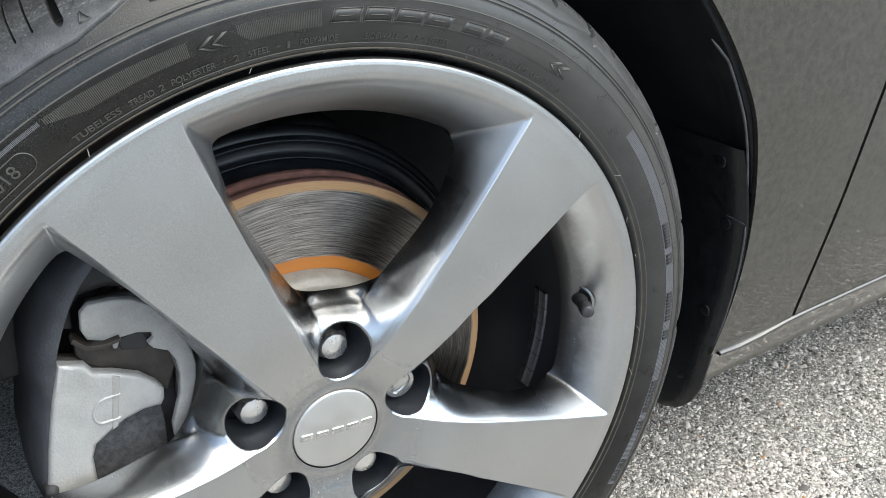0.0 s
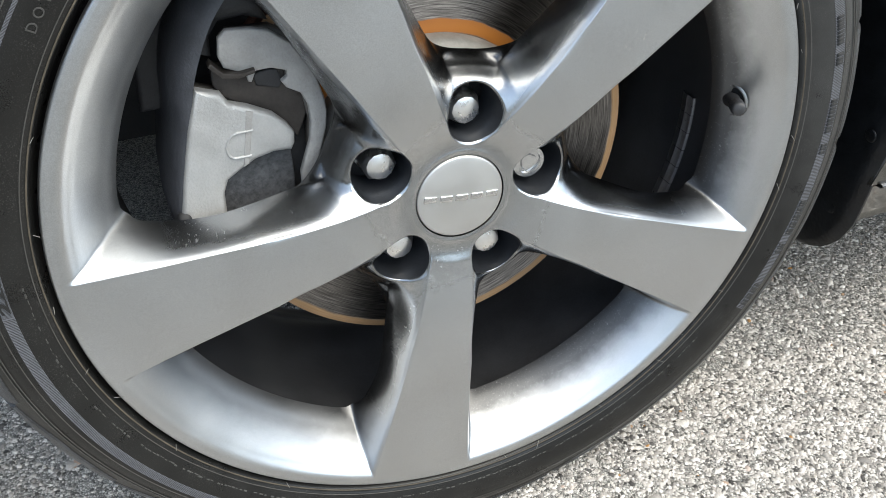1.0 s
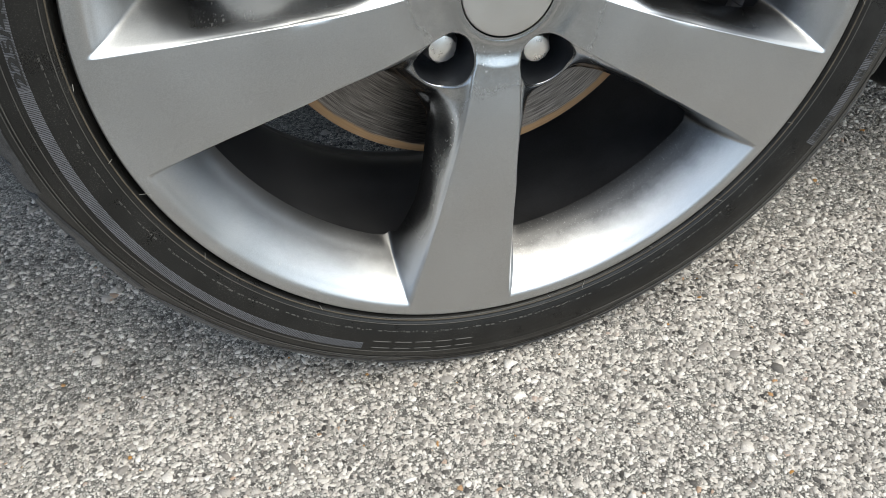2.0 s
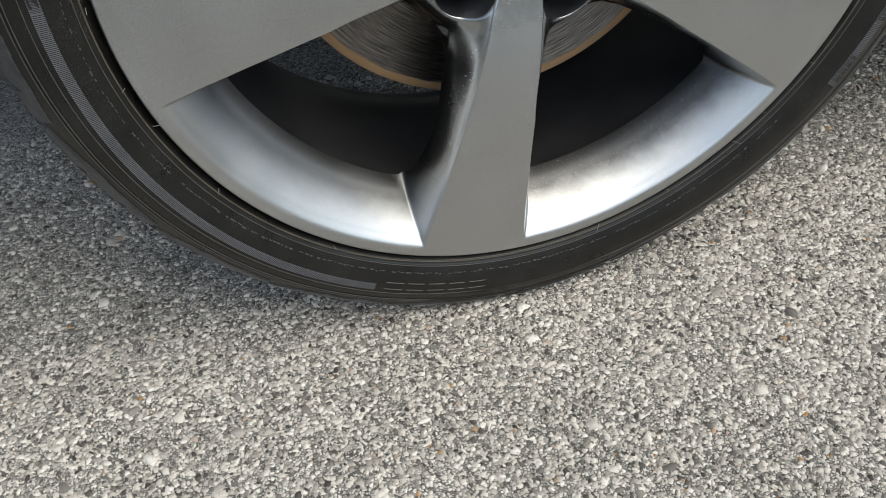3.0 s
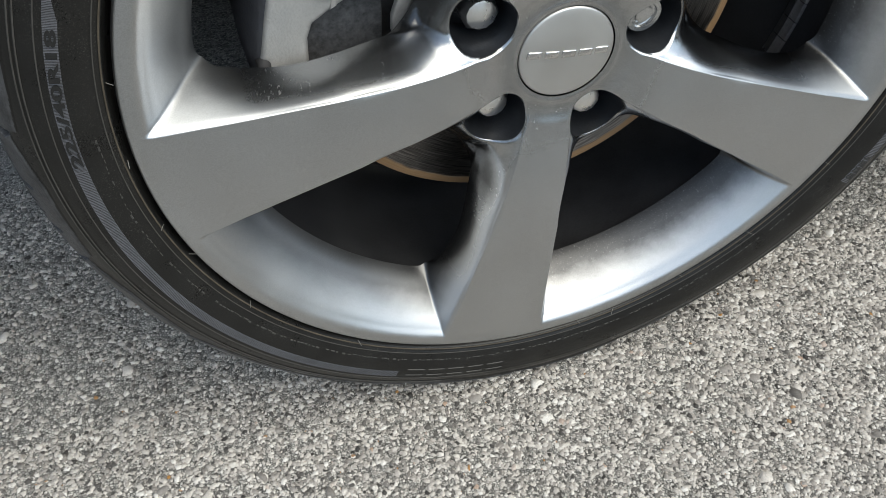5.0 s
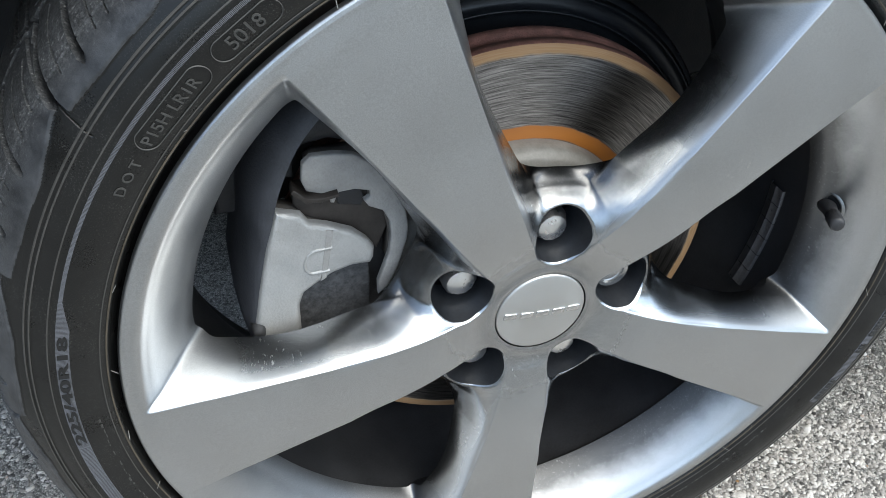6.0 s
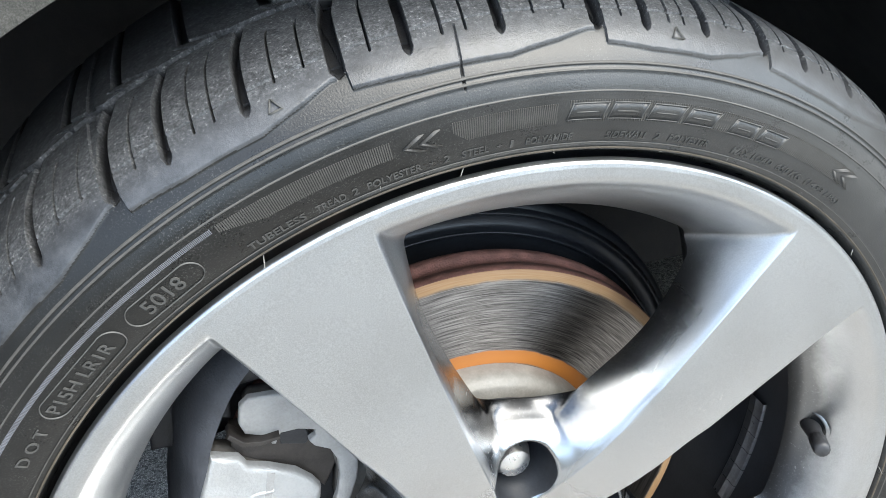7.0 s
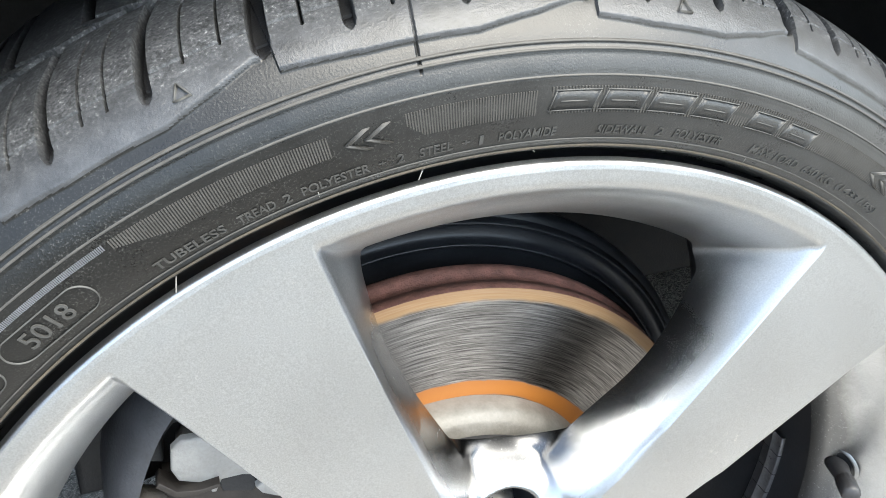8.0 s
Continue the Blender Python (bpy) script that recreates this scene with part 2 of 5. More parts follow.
    links.new(ramp(nodes, links, dusty.outputs[0], [(0.0, 0.29), (1.0, 0.66)]).outputs[0], b.inputs["Roughness"])
    bump(nodes, links, b, fine.outputs[0], 0.7, 0.00035)
    return m


def rubber_material():
    """Black sidewall rubber with drifts of pale dust specks."""
    m = worn("tyre_rubber", (0.0085, 0.0084, 0.0079), 0.31, 0.0, 45, 0.35, 0.00015, 1300, 0.43)
    nodes, links = m.node_tree.nodes, m.node_tree.links
    b = nodes["Principled BSDF"]
    drift = ramp(nodes, links, noise_node(nodes, links, 26, 4.0, 0.6).outputs[0], [(0.42, 0.0), (0.7, 1.0)])
    speck = ramp(nodes, links, noise_node(nodes, links, 1300, 3.0, 0.75).outputs[0], [(0.56, 0.0), (0.68, 1.0)])
    mask = nodes.new("ShaderNodeMath")
    mask.operation = "MULTIPLY"
    links.new(drift.outputs[0], mask.inputs[0])
    links.new(speck.outputs[0], mask.inputs[1])
    mix = nodes.new("ShaderNodeMix")
    mix.data_type = "RGBA"
    links.new(mask.outputs[0], mix.inputs["Factor"])
    links.new(b.inputs["Base Color"].links[0].from_socket, mix.inputs["A"])
    mix.inputs["B"].default_value = (0.1, 0.098, 0.092, 1)
    links.new(sky_sheen(nodes, links, mix.outputs["Result"], 0.6), b.inputs["Base Color"])
    return m


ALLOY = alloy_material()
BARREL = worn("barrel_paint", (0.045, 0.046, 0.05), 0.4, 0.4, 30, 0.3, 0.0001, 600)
CAP = worn("cap_paint", (0.62, 0.62, 0.61), 0.5, 1.0, 40, 0.05, 0.00004, 1500)
CHROME = worn("dull_chrome", (0.95, 0.94, 0.92), 0.3, 1.0, 120, 0.08, 0.000008, 500)
ZINC = worn("zinc_plate", (0.7, 0.7, 0.7), 0.2, 1.0, 120, 0.2, 0.0002, 700)
RUBBER = rubber_material()
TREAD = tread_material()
BLACK_RUBBER = worn("black_rubber", (0.012, 0.012, 0.012), 0.6, 0.0, 100, 0.3)
RIBBING = worn("ribbing_rubber", (0.06, 0.057, 0.052), 0.55, 0.0, 200, 0.3, 0.0001, 1500)
LETTER = worn("raised_rubber", (0.062, 0.061, 0.057), 0.6, 0.0, 200, 0.3, 0.0001, 1500)
CALIPER = worn("cast_aluminium", (0.43, 0.427, 0.418), 0.48, 0.4, 60, 0.14, 0.0006, 700)
# the same casting made darker, for the shade the bracket lies in
BRACKET = worn("shaded_casting", (0.36, 0.35, 0.335), 0.6, 0.25, 70, 0.2, 0.0005, 700)
WEIGHT = worn("lead_grey", (0.2, 0.2, 0.21), 0.32, 0.7, 90, 0.3, 0.0003, 600)
# grime, plus the barrel's shade over the bridge put into the colour
BRIDGE = worn("grimed_shaded_bridge", (0.06, 0.063, 0.072), 0.5, 0.2, 60, 0.3, 0.0005, 600)
STEEL = worn("grimy_steel", (0.032, 0.032, 0.034), 0.6, 0.2, 70, 0.4, 0.0004, 500)
GRIMY = worn("grimed_casting", (0.1, 0.092, 0.083), 0.65, 0.1, 70, 0.35, 0.0005, 600)
RUSTY = worn("rusty_clip", (0.05, 0.043, 0.038), 0.6, 0.3, 90, 0.4, 0.0003, 600)
PAD = worn("brake_pad", (0.085, 0.087, 0.092), 0.75, 0.1, 250, 0.6, 0.0006, 600)
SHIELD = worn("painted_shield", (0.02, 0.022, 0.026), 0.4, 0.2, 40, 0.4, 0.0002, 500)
BLACK = worn("black_plastic", (0.0065, 0.0075, 0.009), 0.38, 0.0, 90, 0.6, 0.0006, 260, 0.3)
# black plastic made paler: the highlight along the guard's edges, painted in
HIGHLIGHT = worn("highlight_plastic", (0.05, 0.052, 0.056), 0.35, 0.0, 120, 0.4, 0.0003, 400)
LINER = worn("arch_liner_felt", (0.009, 0.01, 0.0115), 0.85, 0.0, 50, 0.5, 0.0006, 500)
TRIM = worn("dull_trim", (0.14, 0.14, 0.14), 0.4, 0.9, 60, 0.1)
VALVE = worn("valve_rubber", (0.03, 0.03, 0.032), 0.5, 0.0, 200, 0.3, 0.0002, 900)
BEAD_DIRT = worn("dusty_bead", (0.075, 0.062, 0.045), 0.7, 0.0, 60, 0.5, 0.0002, 800)
WHISKER = worn("whisker_rubber", (0.2, 0.195, 0.18), 0.6, 0.0, 200, 0.2)
GREY_BAND = worn("ribbed_rubber", (0.12, 0.124, 0.138), 0.55, 0.0, 120, 0.2, 0.0001, 900)


PLASTER = worn("unseen_wall_plaster", (0.13, 0.125, 0.115), 0.9, 0.0, 3, 0.3, 0.002, 60)


def stone_material():
    m, nodes, links, b = material("stone", (0.4, 0.39, 0.36), 0.85)
    geo = nodes.new("ShaderNodeNewGeometry")
    r = ramp(nodes, links, geo.outputs["Random Per Island"], [
        (0.0, (0.05, 0.046, 0.043)), (0.07, (0.12, 0.113, 0.105)), (0.16, (0.28, 0.26, 0.238)), (0.45, (0.49, 0.458, 0.42)),
        (0.78, (0.68, 0.638, 0.586)), (0.985, (0.8, 0.775, 0.73)), (0.997, (0.45, 0.35, 0.29)), (0.9996, (0.42, 0.21, 0.05))])
    n = noise_node(nodes, links, 900, 3.0)
    mix = nodes.new("ShaderNodeMix")
    mix.data_type, mix.blend_type = "RGBA", "MULTIPLY"
    mix.inputs["Factor"].default_value = 0.6
    links.new(r.outputs[0], mix.inputs["A"])
    links.new(ramp(nodes, links, n.outputs[0], [(0.3, 0.55), (0.65, 1.0)]).outputs[0], mix.inputs["B"])
    links.new(mix.outputs["Result"], b.inputs["Base Color"])
    bump(nodes, links, b, n.outputs[0], 0.5, 0.0006)
    return m


STONE = stone_material()


def asphalt_material():
    """Packed grit: cells of many greys with dark binder between them, and broad stains."""
    m, nodes, links, b = material("asphalt", (0.3, 0.29, 0.27), 0.9)
    vec = nodes.new("ShaderNodeTexCoord").outputs["Object"]
    warp = noise_node(nodes, links, 300, 2.0, 0.5, vec)
    shift = nodes.new("ShaderNodeMix")
    shift.data_type, shift.blend_type = "RGBA", "ADD"
    shift.inputs["Factor"].default_value = 0.0016
    links.new(vec, shift.inputs["A"])
    links.new(warp.outputs["Color"], shift.inputs["B"])
    cells = nodes.new("ShaderNodeTexVoronoi")
    cells.inputs["Scale"].default_value = 480
    links.new(shift.outputs["Result"], cells.inputs["Vector"])
    edge = nodes.new("ShaderNodeTexVoronoi")
    edge.feature = "DISTANCE_TO_EDGE"
    edge.inputs["Scale"].default_value = 480
    links.new(shift.outputs["Result"], edge.inputs["Vector"])
    sep = nodes.new("ShaderNodeSeparateColor")
    links.new(cells.outputs["Color"], sep.inputs[0])
    tone = ramp(nodes, links, sep.outputs[0], [(0.0, (0.12, 0.115, 0.108)), (0.2, (0.27, 0.26, 0.24)), (0.6, (0.47, 0.455, 0.42)), (1.0, (0.66, 0.64, 0.59))])
    gap = ramp(nodes, links, edge.outputs["Distance"], [(0.0, 0.28), (0.18, 1.0)])
    stain = ramp(nodes, links, noise_node(nodes, links, 9, 4.0, 0.6, vec).outputs[0], [(0.3, 0.82), (0.7, 1.08)])
    last = tone.outputs[0]
    for other in (gap, stain):
        mix = nodes.new("ShaderNodeMix")
        mix.data_type, mix.blend_type = "RGBA", "MULTIPLY"
        mix.inputs["Factor"].default_value = 1.0
        links.new(last, mix.inputs["A"])
        links.new(other.outputs[0], mix.inputs["B"])
        last = mix.outputs["Result"]
    links.new(last, b.inputs["Base Color"])
    bump(nodes, links, b, gap.outputs[0], 0.9, 0.0012)
    return m


GROUND = asphalt_material()


def paint_material():
    m, nodes, links, b = material("body_paint", (0.11, 0.102, 0.09), 0.32, 0.75)
    b.inputs["Coat Weight"].default_value = 1.0
    b.inputs["Coat Roughness"].default_value = 0.015
    n = noise_node(nodes, links, 1500, 4.0, 0.7)
    flake = ramp(nodes, links, n.outputs[0], [(0.36, (0.06, 0.057, 0.049)), (0.5, (0.084, 0.08, 0.07)), (0.68, (0.125, 0.119, 0.106))])
    # mottling painted into the colour for the grainy ground mirrored in the lacquer
    ground_mottle = ramp(nodes, links, noise_node(nodes, links, 170, 4.0, 0.72).outputs[0], [(0.34, 0.62), (0.5, 0.95), (0.68, 1.25)])
    mix = nodes.new("ShaderNodeMix")
    mix.data_type, mix.blend_type = "RGBA", "MULTIPLY"
    mix.inputs["Factor"].default_value = 0.8
    links.new(flake.outputs[0], mix.inputs["A"])
    links.new(ground_mottle.outputs[0], mix.inputs["B"])
    links.new(mix.outputs["Result"], b.inputs["Base Color"])
    w = noise_node(nodes, links, 14, 3.0)
    bump(nodes, links, b, w.outputs[0], 0.12, 0.003)
    return m


BODY = paint_material()


def disc_material():
    """Turned steel, brushed round the axle, with rust where the pads do not reach."""
    m, nodes, links, b = material("turned_steel", (0.5, 0.47, 0.43), 0.34, 1.0)
    xyz = nodes.new("ShaderNodeSeparateXYZ")
    links.new(nodes.new("ShaderNodeTexCoord").outputs["Object"], xyz.inputs[0])
    up = nodes.new("ShaderNodeMath")
    up.operation = "SUBTRACT"
    links.new(xyz.outputs["Z"], up.inputs[0])
    up.inputs[1].default_value = ZC
    flat = nodes.new("ShaderNodeCombineXYZ")
    links.new(xyz.outputs["X"], flat.inputs["X"])
    links.new(up.outputs[0], flat.inputs["Y"])
    rad = nodes.new("ShaderNodeVectorMath")
    rad.operation = "LENGTH"
    links.new(flat.outputs[0], rad.inputs[0])
    ang = nodes.new("ShaderNodeMath")
    ang.operation = "ARCTAN2"
    links.new(up.outputs[0], ang.inputs[0])
    links.new(xyz.outputs["X"], ang.inputs[1])
    # grooves: long along the angle, fine along the radius
    pol = nodes.new("ShaderNodeCombineXYZ")
    slow = nodes.new("ShaderNodeMath")
    slow.operation = "MULTIPLY"
    slow.inputs[1].default_value = 0.0035
    links.new(ang.outputs[0], slow.inputs[0])
    links.new(rad.outputs["Value"], pol.inputs["X"])
    links.new(slow.outputs[0], pol.inputs["Y"])
    scratch = noise_node(nodes, links, 1300, 5.0, 0.7, pol.outputs[0])
    blotch = noise_node(nodes, links, 60, 5.0)
    wob = nodes.new("ShaderNodeMath")
    wob.operation = "MULTIPLY_ADD"
    links.new(blotch.outputs[0], wob.inputs[0])
    wob.inputs[1].default_value = 0.004
    links.new(rad.outputs["Value"], wob.inputs[2])
    sc = nodes.new("ShaderNodeMapRange")
    sc.inputs["From Min"].default_value, sc.inputs["From Max"].default_value = 0.06, 0.16
    links.new(wob.outputs[0], sc.inputs["Value"])
    k = lambda r: (r + 0.002 - 0.06) / 0.1
    zone = ramp(nodes, links, sc.outputs[0], [(k(0.088), 0.0), (k(0.0895), 1.0), (k(0.0975), 1.0), (k(0.0985), 0.0), (k(0.1445), 0.0), (k(0.1465), 0.85), (k(0.153), 0.8)])
    steel = ramp(nodes, links, scratch.outputs[0], [(0.34, (0.075, 0.069, 0.066)), (0.48, (0.2, 0.186, 0.176)), (0.64, (0.4, 0.375, 0.35))])
    rust = ramp(nodes, links, sc.outputs[0], [(0.35, (0.42, 0.15, 0.025)), (0.42, (0.36, 0.13, 0.03)), (0.86, (0.42, 0.25, 0.11)), (0.95, (0.36, 0.2, 0.09))])
    mix = nodes.new("ShaderNodeMix")
    mix.data_type = "RGBA"
    links.new(zone.outputs[0], mix.inputs["Factor"])
    links.new(steel.outputs[0], mix.inputs["A"])
    links.new(rust.outputs[0], mix.inputs["B"])
    links.new(mix.outputs["Result"], b.inputs["Base Color"])
    less = nodes.new("ShaderNodeMath")
    less.operation = "SUBTRACT"
    less.inputs[0].default_value = 1.0
    links.new(zone.outputs[0], less.inputs[1])
    links.new(less.outputs[0], b.inputs["Metallic"])
    links.new(ramp(nodes, links, zone.outputs[0], [(0.0, 0.46), (1.0, 0.8)]).outputs[0], b.inputs["Roughness"])
    b.inputs["Anisotropic"].default_value = 0.75
    b.inputs["Anisotropic Rotation"].default_value = 0.25
    tan = nodes.new("ShaderNodeTangent")
    tan.direction_type, tan.axis = "RADIAL", "Y"
    links.new(tan.outputs[0], b.inputs["Tangent"])
    bump(nodes, links, b, scratch.outputs[0], 0.25, 0.0003)
    return m


DISC = disc_material()
HAT = worn("disc_hat", (0.28, 0.268, 0.245), 0.65, 0.3, 90, 0.25, 0.0003, 600)
EDGE_RUST = worn("rusty_edge", (0.16, 0.075, 0.06), 0.85, 0.0, 120, 0.5, 0.0008, 700)
# ---- ground ----
gm = bmesh.new()
bmesh.ops.create_grid(gm, x_segments=8, y_segments=8, size=60)
tagged(part("ground", gm, GROUND), "pale grey weathered asphalt with exposed stone chips", "ground", kind="structure")

# unseen plain walls, added all round to darken low reflections in the metal
for name, size, at in (("unseen_wall_front", (0.2, 24, 3.0), (-7.0, -1.0, 1.5)), ("unseen_wall_side", (22, 0.2, 2.0), (3.9, -11.0, 1.0)), ("unseen_wall_back", (0.2, 24, 2.4), (12.0, -1.0, 1.2)), ("unseen_wall_far", (19, 0.2, 3.0), (2.5, 6.0, 1.5))):
    tagged(part(name, box_bm(size, at, 0.01), PLASTER), "plain dull grey wall out of view, added to darken low reflections", "wall", kind="structure")


def chips(name, n, x0, x1, y0, y1, size0, size1, sides, seed):
    """Many small flat-topped stones, half sunk in the ground, as one mesh."""
    g = np.random.default_rng(seed)
    cx, cy = g.uniform(x0, x1, n), g.uniform(y0, y1, n)
    size = size0 + (size1 - size0) * g.random(n) ** 2.2
    turn, squash = g.uniform(0, 2 * np.pi, n), g.uniform(0.55, 1.0, n)
    high = size * g.uniform(0.16, 0.45, n)
    tilt = g.normal(0, 0.13, (n, 2))
    a = np.linspace(0, 2 * np.pi, sides, endpoint=False)[None] + g.uniform(-0.35, 0.35, (n, sides))
    rim = size[:, None] * g.uniform(0.5, 1.3, (n, sides))
    verts = []
    for scale, top in ((1.2, 0.0), (0.85, 1.0)):
        u, v = rim * scale * np.cos(a), rim * scale * np.sin(a) * squash[:, None]
        x = u * np.cos(turn)[:, None] - v * np.sin(turn)[:, None]
        y = u * np.sin(turn)[:, None] + v * np.cos(turn)[:, None]
        z = high[:, None] * top + (tilt[:, :1] * x + tilt[:, 1:] * y if top else 0 * x - 0.0006)
        verts.append(np.stack([x + cx[:, None], y + cy[:, None], z], -1))
    verts = np.stack(verts, 1).reshape(n, 2 * sides, 3)
    k = np.arange(sides)
    k2 = (k + 1) % sides
    quads = np.stack([k, k2, k2 + sides, k + sides], 1)
    step = 2 * sides * np.arange(n)
    loops = np.concatenate([(quads.ravel()[None] + step[:, None]), (np.arange(sides, 2 * sides)[None] + step[:, None])], 1)
    sizes = np.tile(np.r_[np.full(sides, 4), sides], n)
    me = bpy.data.meshes.new(name)
    me.vertices.add(n * 2 * sides)
    me.vertices.foreach_set("co", verts.ravel())
    me.loops.add(loops.size)
    me.loops.foreach_set("vertex_index", loops.ravel().astype(np.int32))
    me.polygons.add(len(sizes))
    me.polygons.foreach_set("loop_start", np.r_[0, np.cumsum(sizes)[:-1]].astype(np.int32))
    me.update(calc_edges=True)
    me.materials.append(STONE)
    return new(name, me)


for n, x0, x1, y0, y1, s0, s1, sides, seed in (
        (90000, -0.62, 0.55, -0.34, 0.06, 0.0009, 0.0030, 5, 3), (30000, 0.15, 1.1, -0.2, 0.35, 0.0012, 0.0034, 5, 4),
        (14000, -0.65, 0.2, 0.05, 0.38, 0.0013, 0.0032, 5, 5), (900, -0.6, 1.1, -0.34, 0.4, 0.0032, 0.0062, 7, 6)):
    tagged(chips("stone_chips", n, x0, x1, y0, y1, s0, s1, sides, seed), "pale grey and tan stone chips bound in the asphalt", "stone chips", kind="stuff")

# ---- alloy wheel ----
wheel = empty("alloy_wheel", 0, 0.1, 0, "silver grey five-spoke alloy wheel, lightly scratched", "wheel")


def smin(a, b, k):
    h = np.clip(0.5 + 0.5 * (b - a) / k, 0, 1)
    return b * (1 - h) + a * h - k * h * (1 - h)


def smax(a, b, k):
    return -smin(-a, -b, k)


def table(xs, ys, width):
    """A rounded version of the line through those points."""
    grid = np.arange(-0.05, 0.35, 0.0005)
    k = np.arange(-60, 61) * 0.0005
    w = np.exp(-0.5 * (k / width) ** 2)
    soft = np.convolve(np.pad(np.interp(grid, xs, ys), 60, "edge"), w / w.sum(), "valid")
    return lambda q: np.interp(q, grid, soft)


def bowl(y0, rows):
    """A line that starts at y0 and whose slope turns from angle to angle at the given radii."""
    grid = np.arange(0.19, 0.3, 0.0002)[::-1]
    slope = np.tan(np.interp(grid, [q[0] for q in rows], [radians(q[1]) for q in rows]))
    y = np.concatenate([[0.0], np.cumsum(0.5 * (slope[1:] + slope[:-1]) * 0.0002)])
    y += y0 - np.interp(rows[-1][0], grid[::-1], y[::-1])
    return lambda q: np.where(q < 0.19, 0.2 + (0.19 - q) * 5, np.interp(q, grid[::-1], y[::-1]))


# along a spoke: half the width of its face, half its width at the window's edge, and the y of both
face_half = table([0.03, 0.06, 0.105, 0.155, 0.2, 0.24, 0.28], [0.0155, 0.0172, 0.0219, 0.0279, 0.034, 0.0402, 0.0471], 0.007)
foot_half = table([0.03, 0.08, 0.1, 0.125, 0.15, 0.165, 0.18, 0.2, 0.26], [0.033, 0.034, 0.034, 0.0338, 0.0345, 0.036, 0.0395, 0.046, 0.06], 0.007)
face_y = table([0.02, 0.033, 0.045, 0.06, 0.08, 0.1, 0.13, 0.2, 0.24, 0.3], [0.0165, 0.016, 0.013, 0.0082, 0.0036, 0.0012, -0.0004, -0.0005, 0.0004, 0.0006], 0.005)
foot_y = table([0.06, 0.1, 0.15, 0.2, 0.22], [0.03, 0.028, 0.026, 0.034, 0.04], 0.008)
# out from the axle: the dish of the rim, and the valleys between the spokes' roots
dish_y = bowl(0.0006, [(0.2, 48), (0.2065, 50), (0.2105, 52), (0.2180, 58), (0.2302, 50), (0.2425, 22)])
valley_y = table([0.0, 0.03, 0.05, 0.064, 0.072, 0.077, 0.081, 0.0845, 0.0875, 0.09, 0.095, 0.105], [0.019, 0.018, 0.0175, 0.0176, 0.0183, 0.0203, 0.0245, 0.031, 0.039, 0.048, 0.07, 0.13], 0.0025)


def off_spoke(a):
    return np.abs((a - TH0 + STEP / 2) % STEP - STEP / 2)


HOLE_AT, HOLE_R = 0.0575, 0.0182


def flank(r, q):
    """The y of one spoke at an angle q off its middle."""
    d, al = r * np.sin(q), r * np.cos(q)
    wf, wb, yf, yb = face_half(al), foot_half(al), face_y(al), foot_y(al)
    t = (d - wf) / (wb - wf)
    tt, s = np.clip(t, 0, 1), np.maximum(t - 1, 0)
    side = (yb - yf) * (0.75 * tt + 0.25 * tt ** 2.4 + 1.7 * s / (1 + 3 * s * np.clip((0.14 - al) / 0.03, 0, 1))) + np.minimum(t, 0) * 0.05
    return yf + 0.0011 * np.minimum((d / wf) ** 2, 1.0) * np.clip((al - 0.06) / 0.05, 0, 1) * np.clip((0.238 - al) / 0.03, 0, 1) + smax(side, 0 * side, 0.0045)


def surface(r, a):
    """The front of the casting: its y, and which piece it belongs to (0 spoke, 1 rim, 2 hub)."""
    q = off_spoke(a)
    spoke = smin(flank(r, q), flank(r, STEP - q), 0.01)
    dish, hub = dish_y(r), valley_y(r)
    y = smin(smin(spoke, dish, np.interp(r, [0.222, 0.236], [0.009, 0.0025])), hub, 0.011)
    w = np.clip((0.05 - r) / 0.014, 0, 1)
    w = w * w * (3 - 2 * w)
    y = y * (1 - w) + (0.0148 - 0.0006 * np.exp(-((r - 0.0335) / 0.0015) ** 2)) * w
    lip = np.interp(r, [0.2405, 0.2455, 0.2475, 0.2483, 0.2488, 0.249, 0.2492], [0.0008, 0.0008, 0.0012, 0.002, 0.0034, 0.0055, 0.012])
    w = np.clip((r - 0.2345) / 0.009, 0, 1)
    w = w * w * (3 - 2 * w)
    y = y * (1 - w) + lip * w
    kind = np.where((r > 0.2395) | (dish < spoke), 1, np.where(r < 0.1, 2, 0))
    # edges of the windows roll in, those of the bolt holes are only broken
    window, hole = edges(r, a)
    near = np.clip(1 - window / 0.014, 0, 1)
    y = y + np.maximum(0.03 - y, 0) * near * near * np.clip((0.135 - r) / 0.03, 0, 1)
    w = np.clip((r - 0.185) / 0.02, 0, 1)
    deep, wide = 0.004, 0.004 + 0.002 * w
    y = y + deep * np.clip(1 - window / wide, 0, 1.2) ** 2.2 + 0.0012 * np.clip(1 - hole / 0.0016, 0, 1.2) ** 2
    return y, kind


def edges(r, a):
    """About the distance to the edge of a window and of a bolt hole, positive on metal."""
    q = off_spoke(a)
    d, al = r * np.sin(q), r * np.cos(q)
    window = smax(smax(foot_half(al) - d, r - 0.2085, 0.012), 0.0905 - r, 0.018)
    h = STEP / 2 - q
    dx, dy = r * np.cos(h) - HOLE_AT, r * np.sin(h)
    hole = np.sqrt(dx * dx * 0.92 + dy * dy * (1.0 - 6.0 * dx)) - HOLE_R
    return window, hole


def keep(r, a):
    return np.minimum(*edges(r, a))


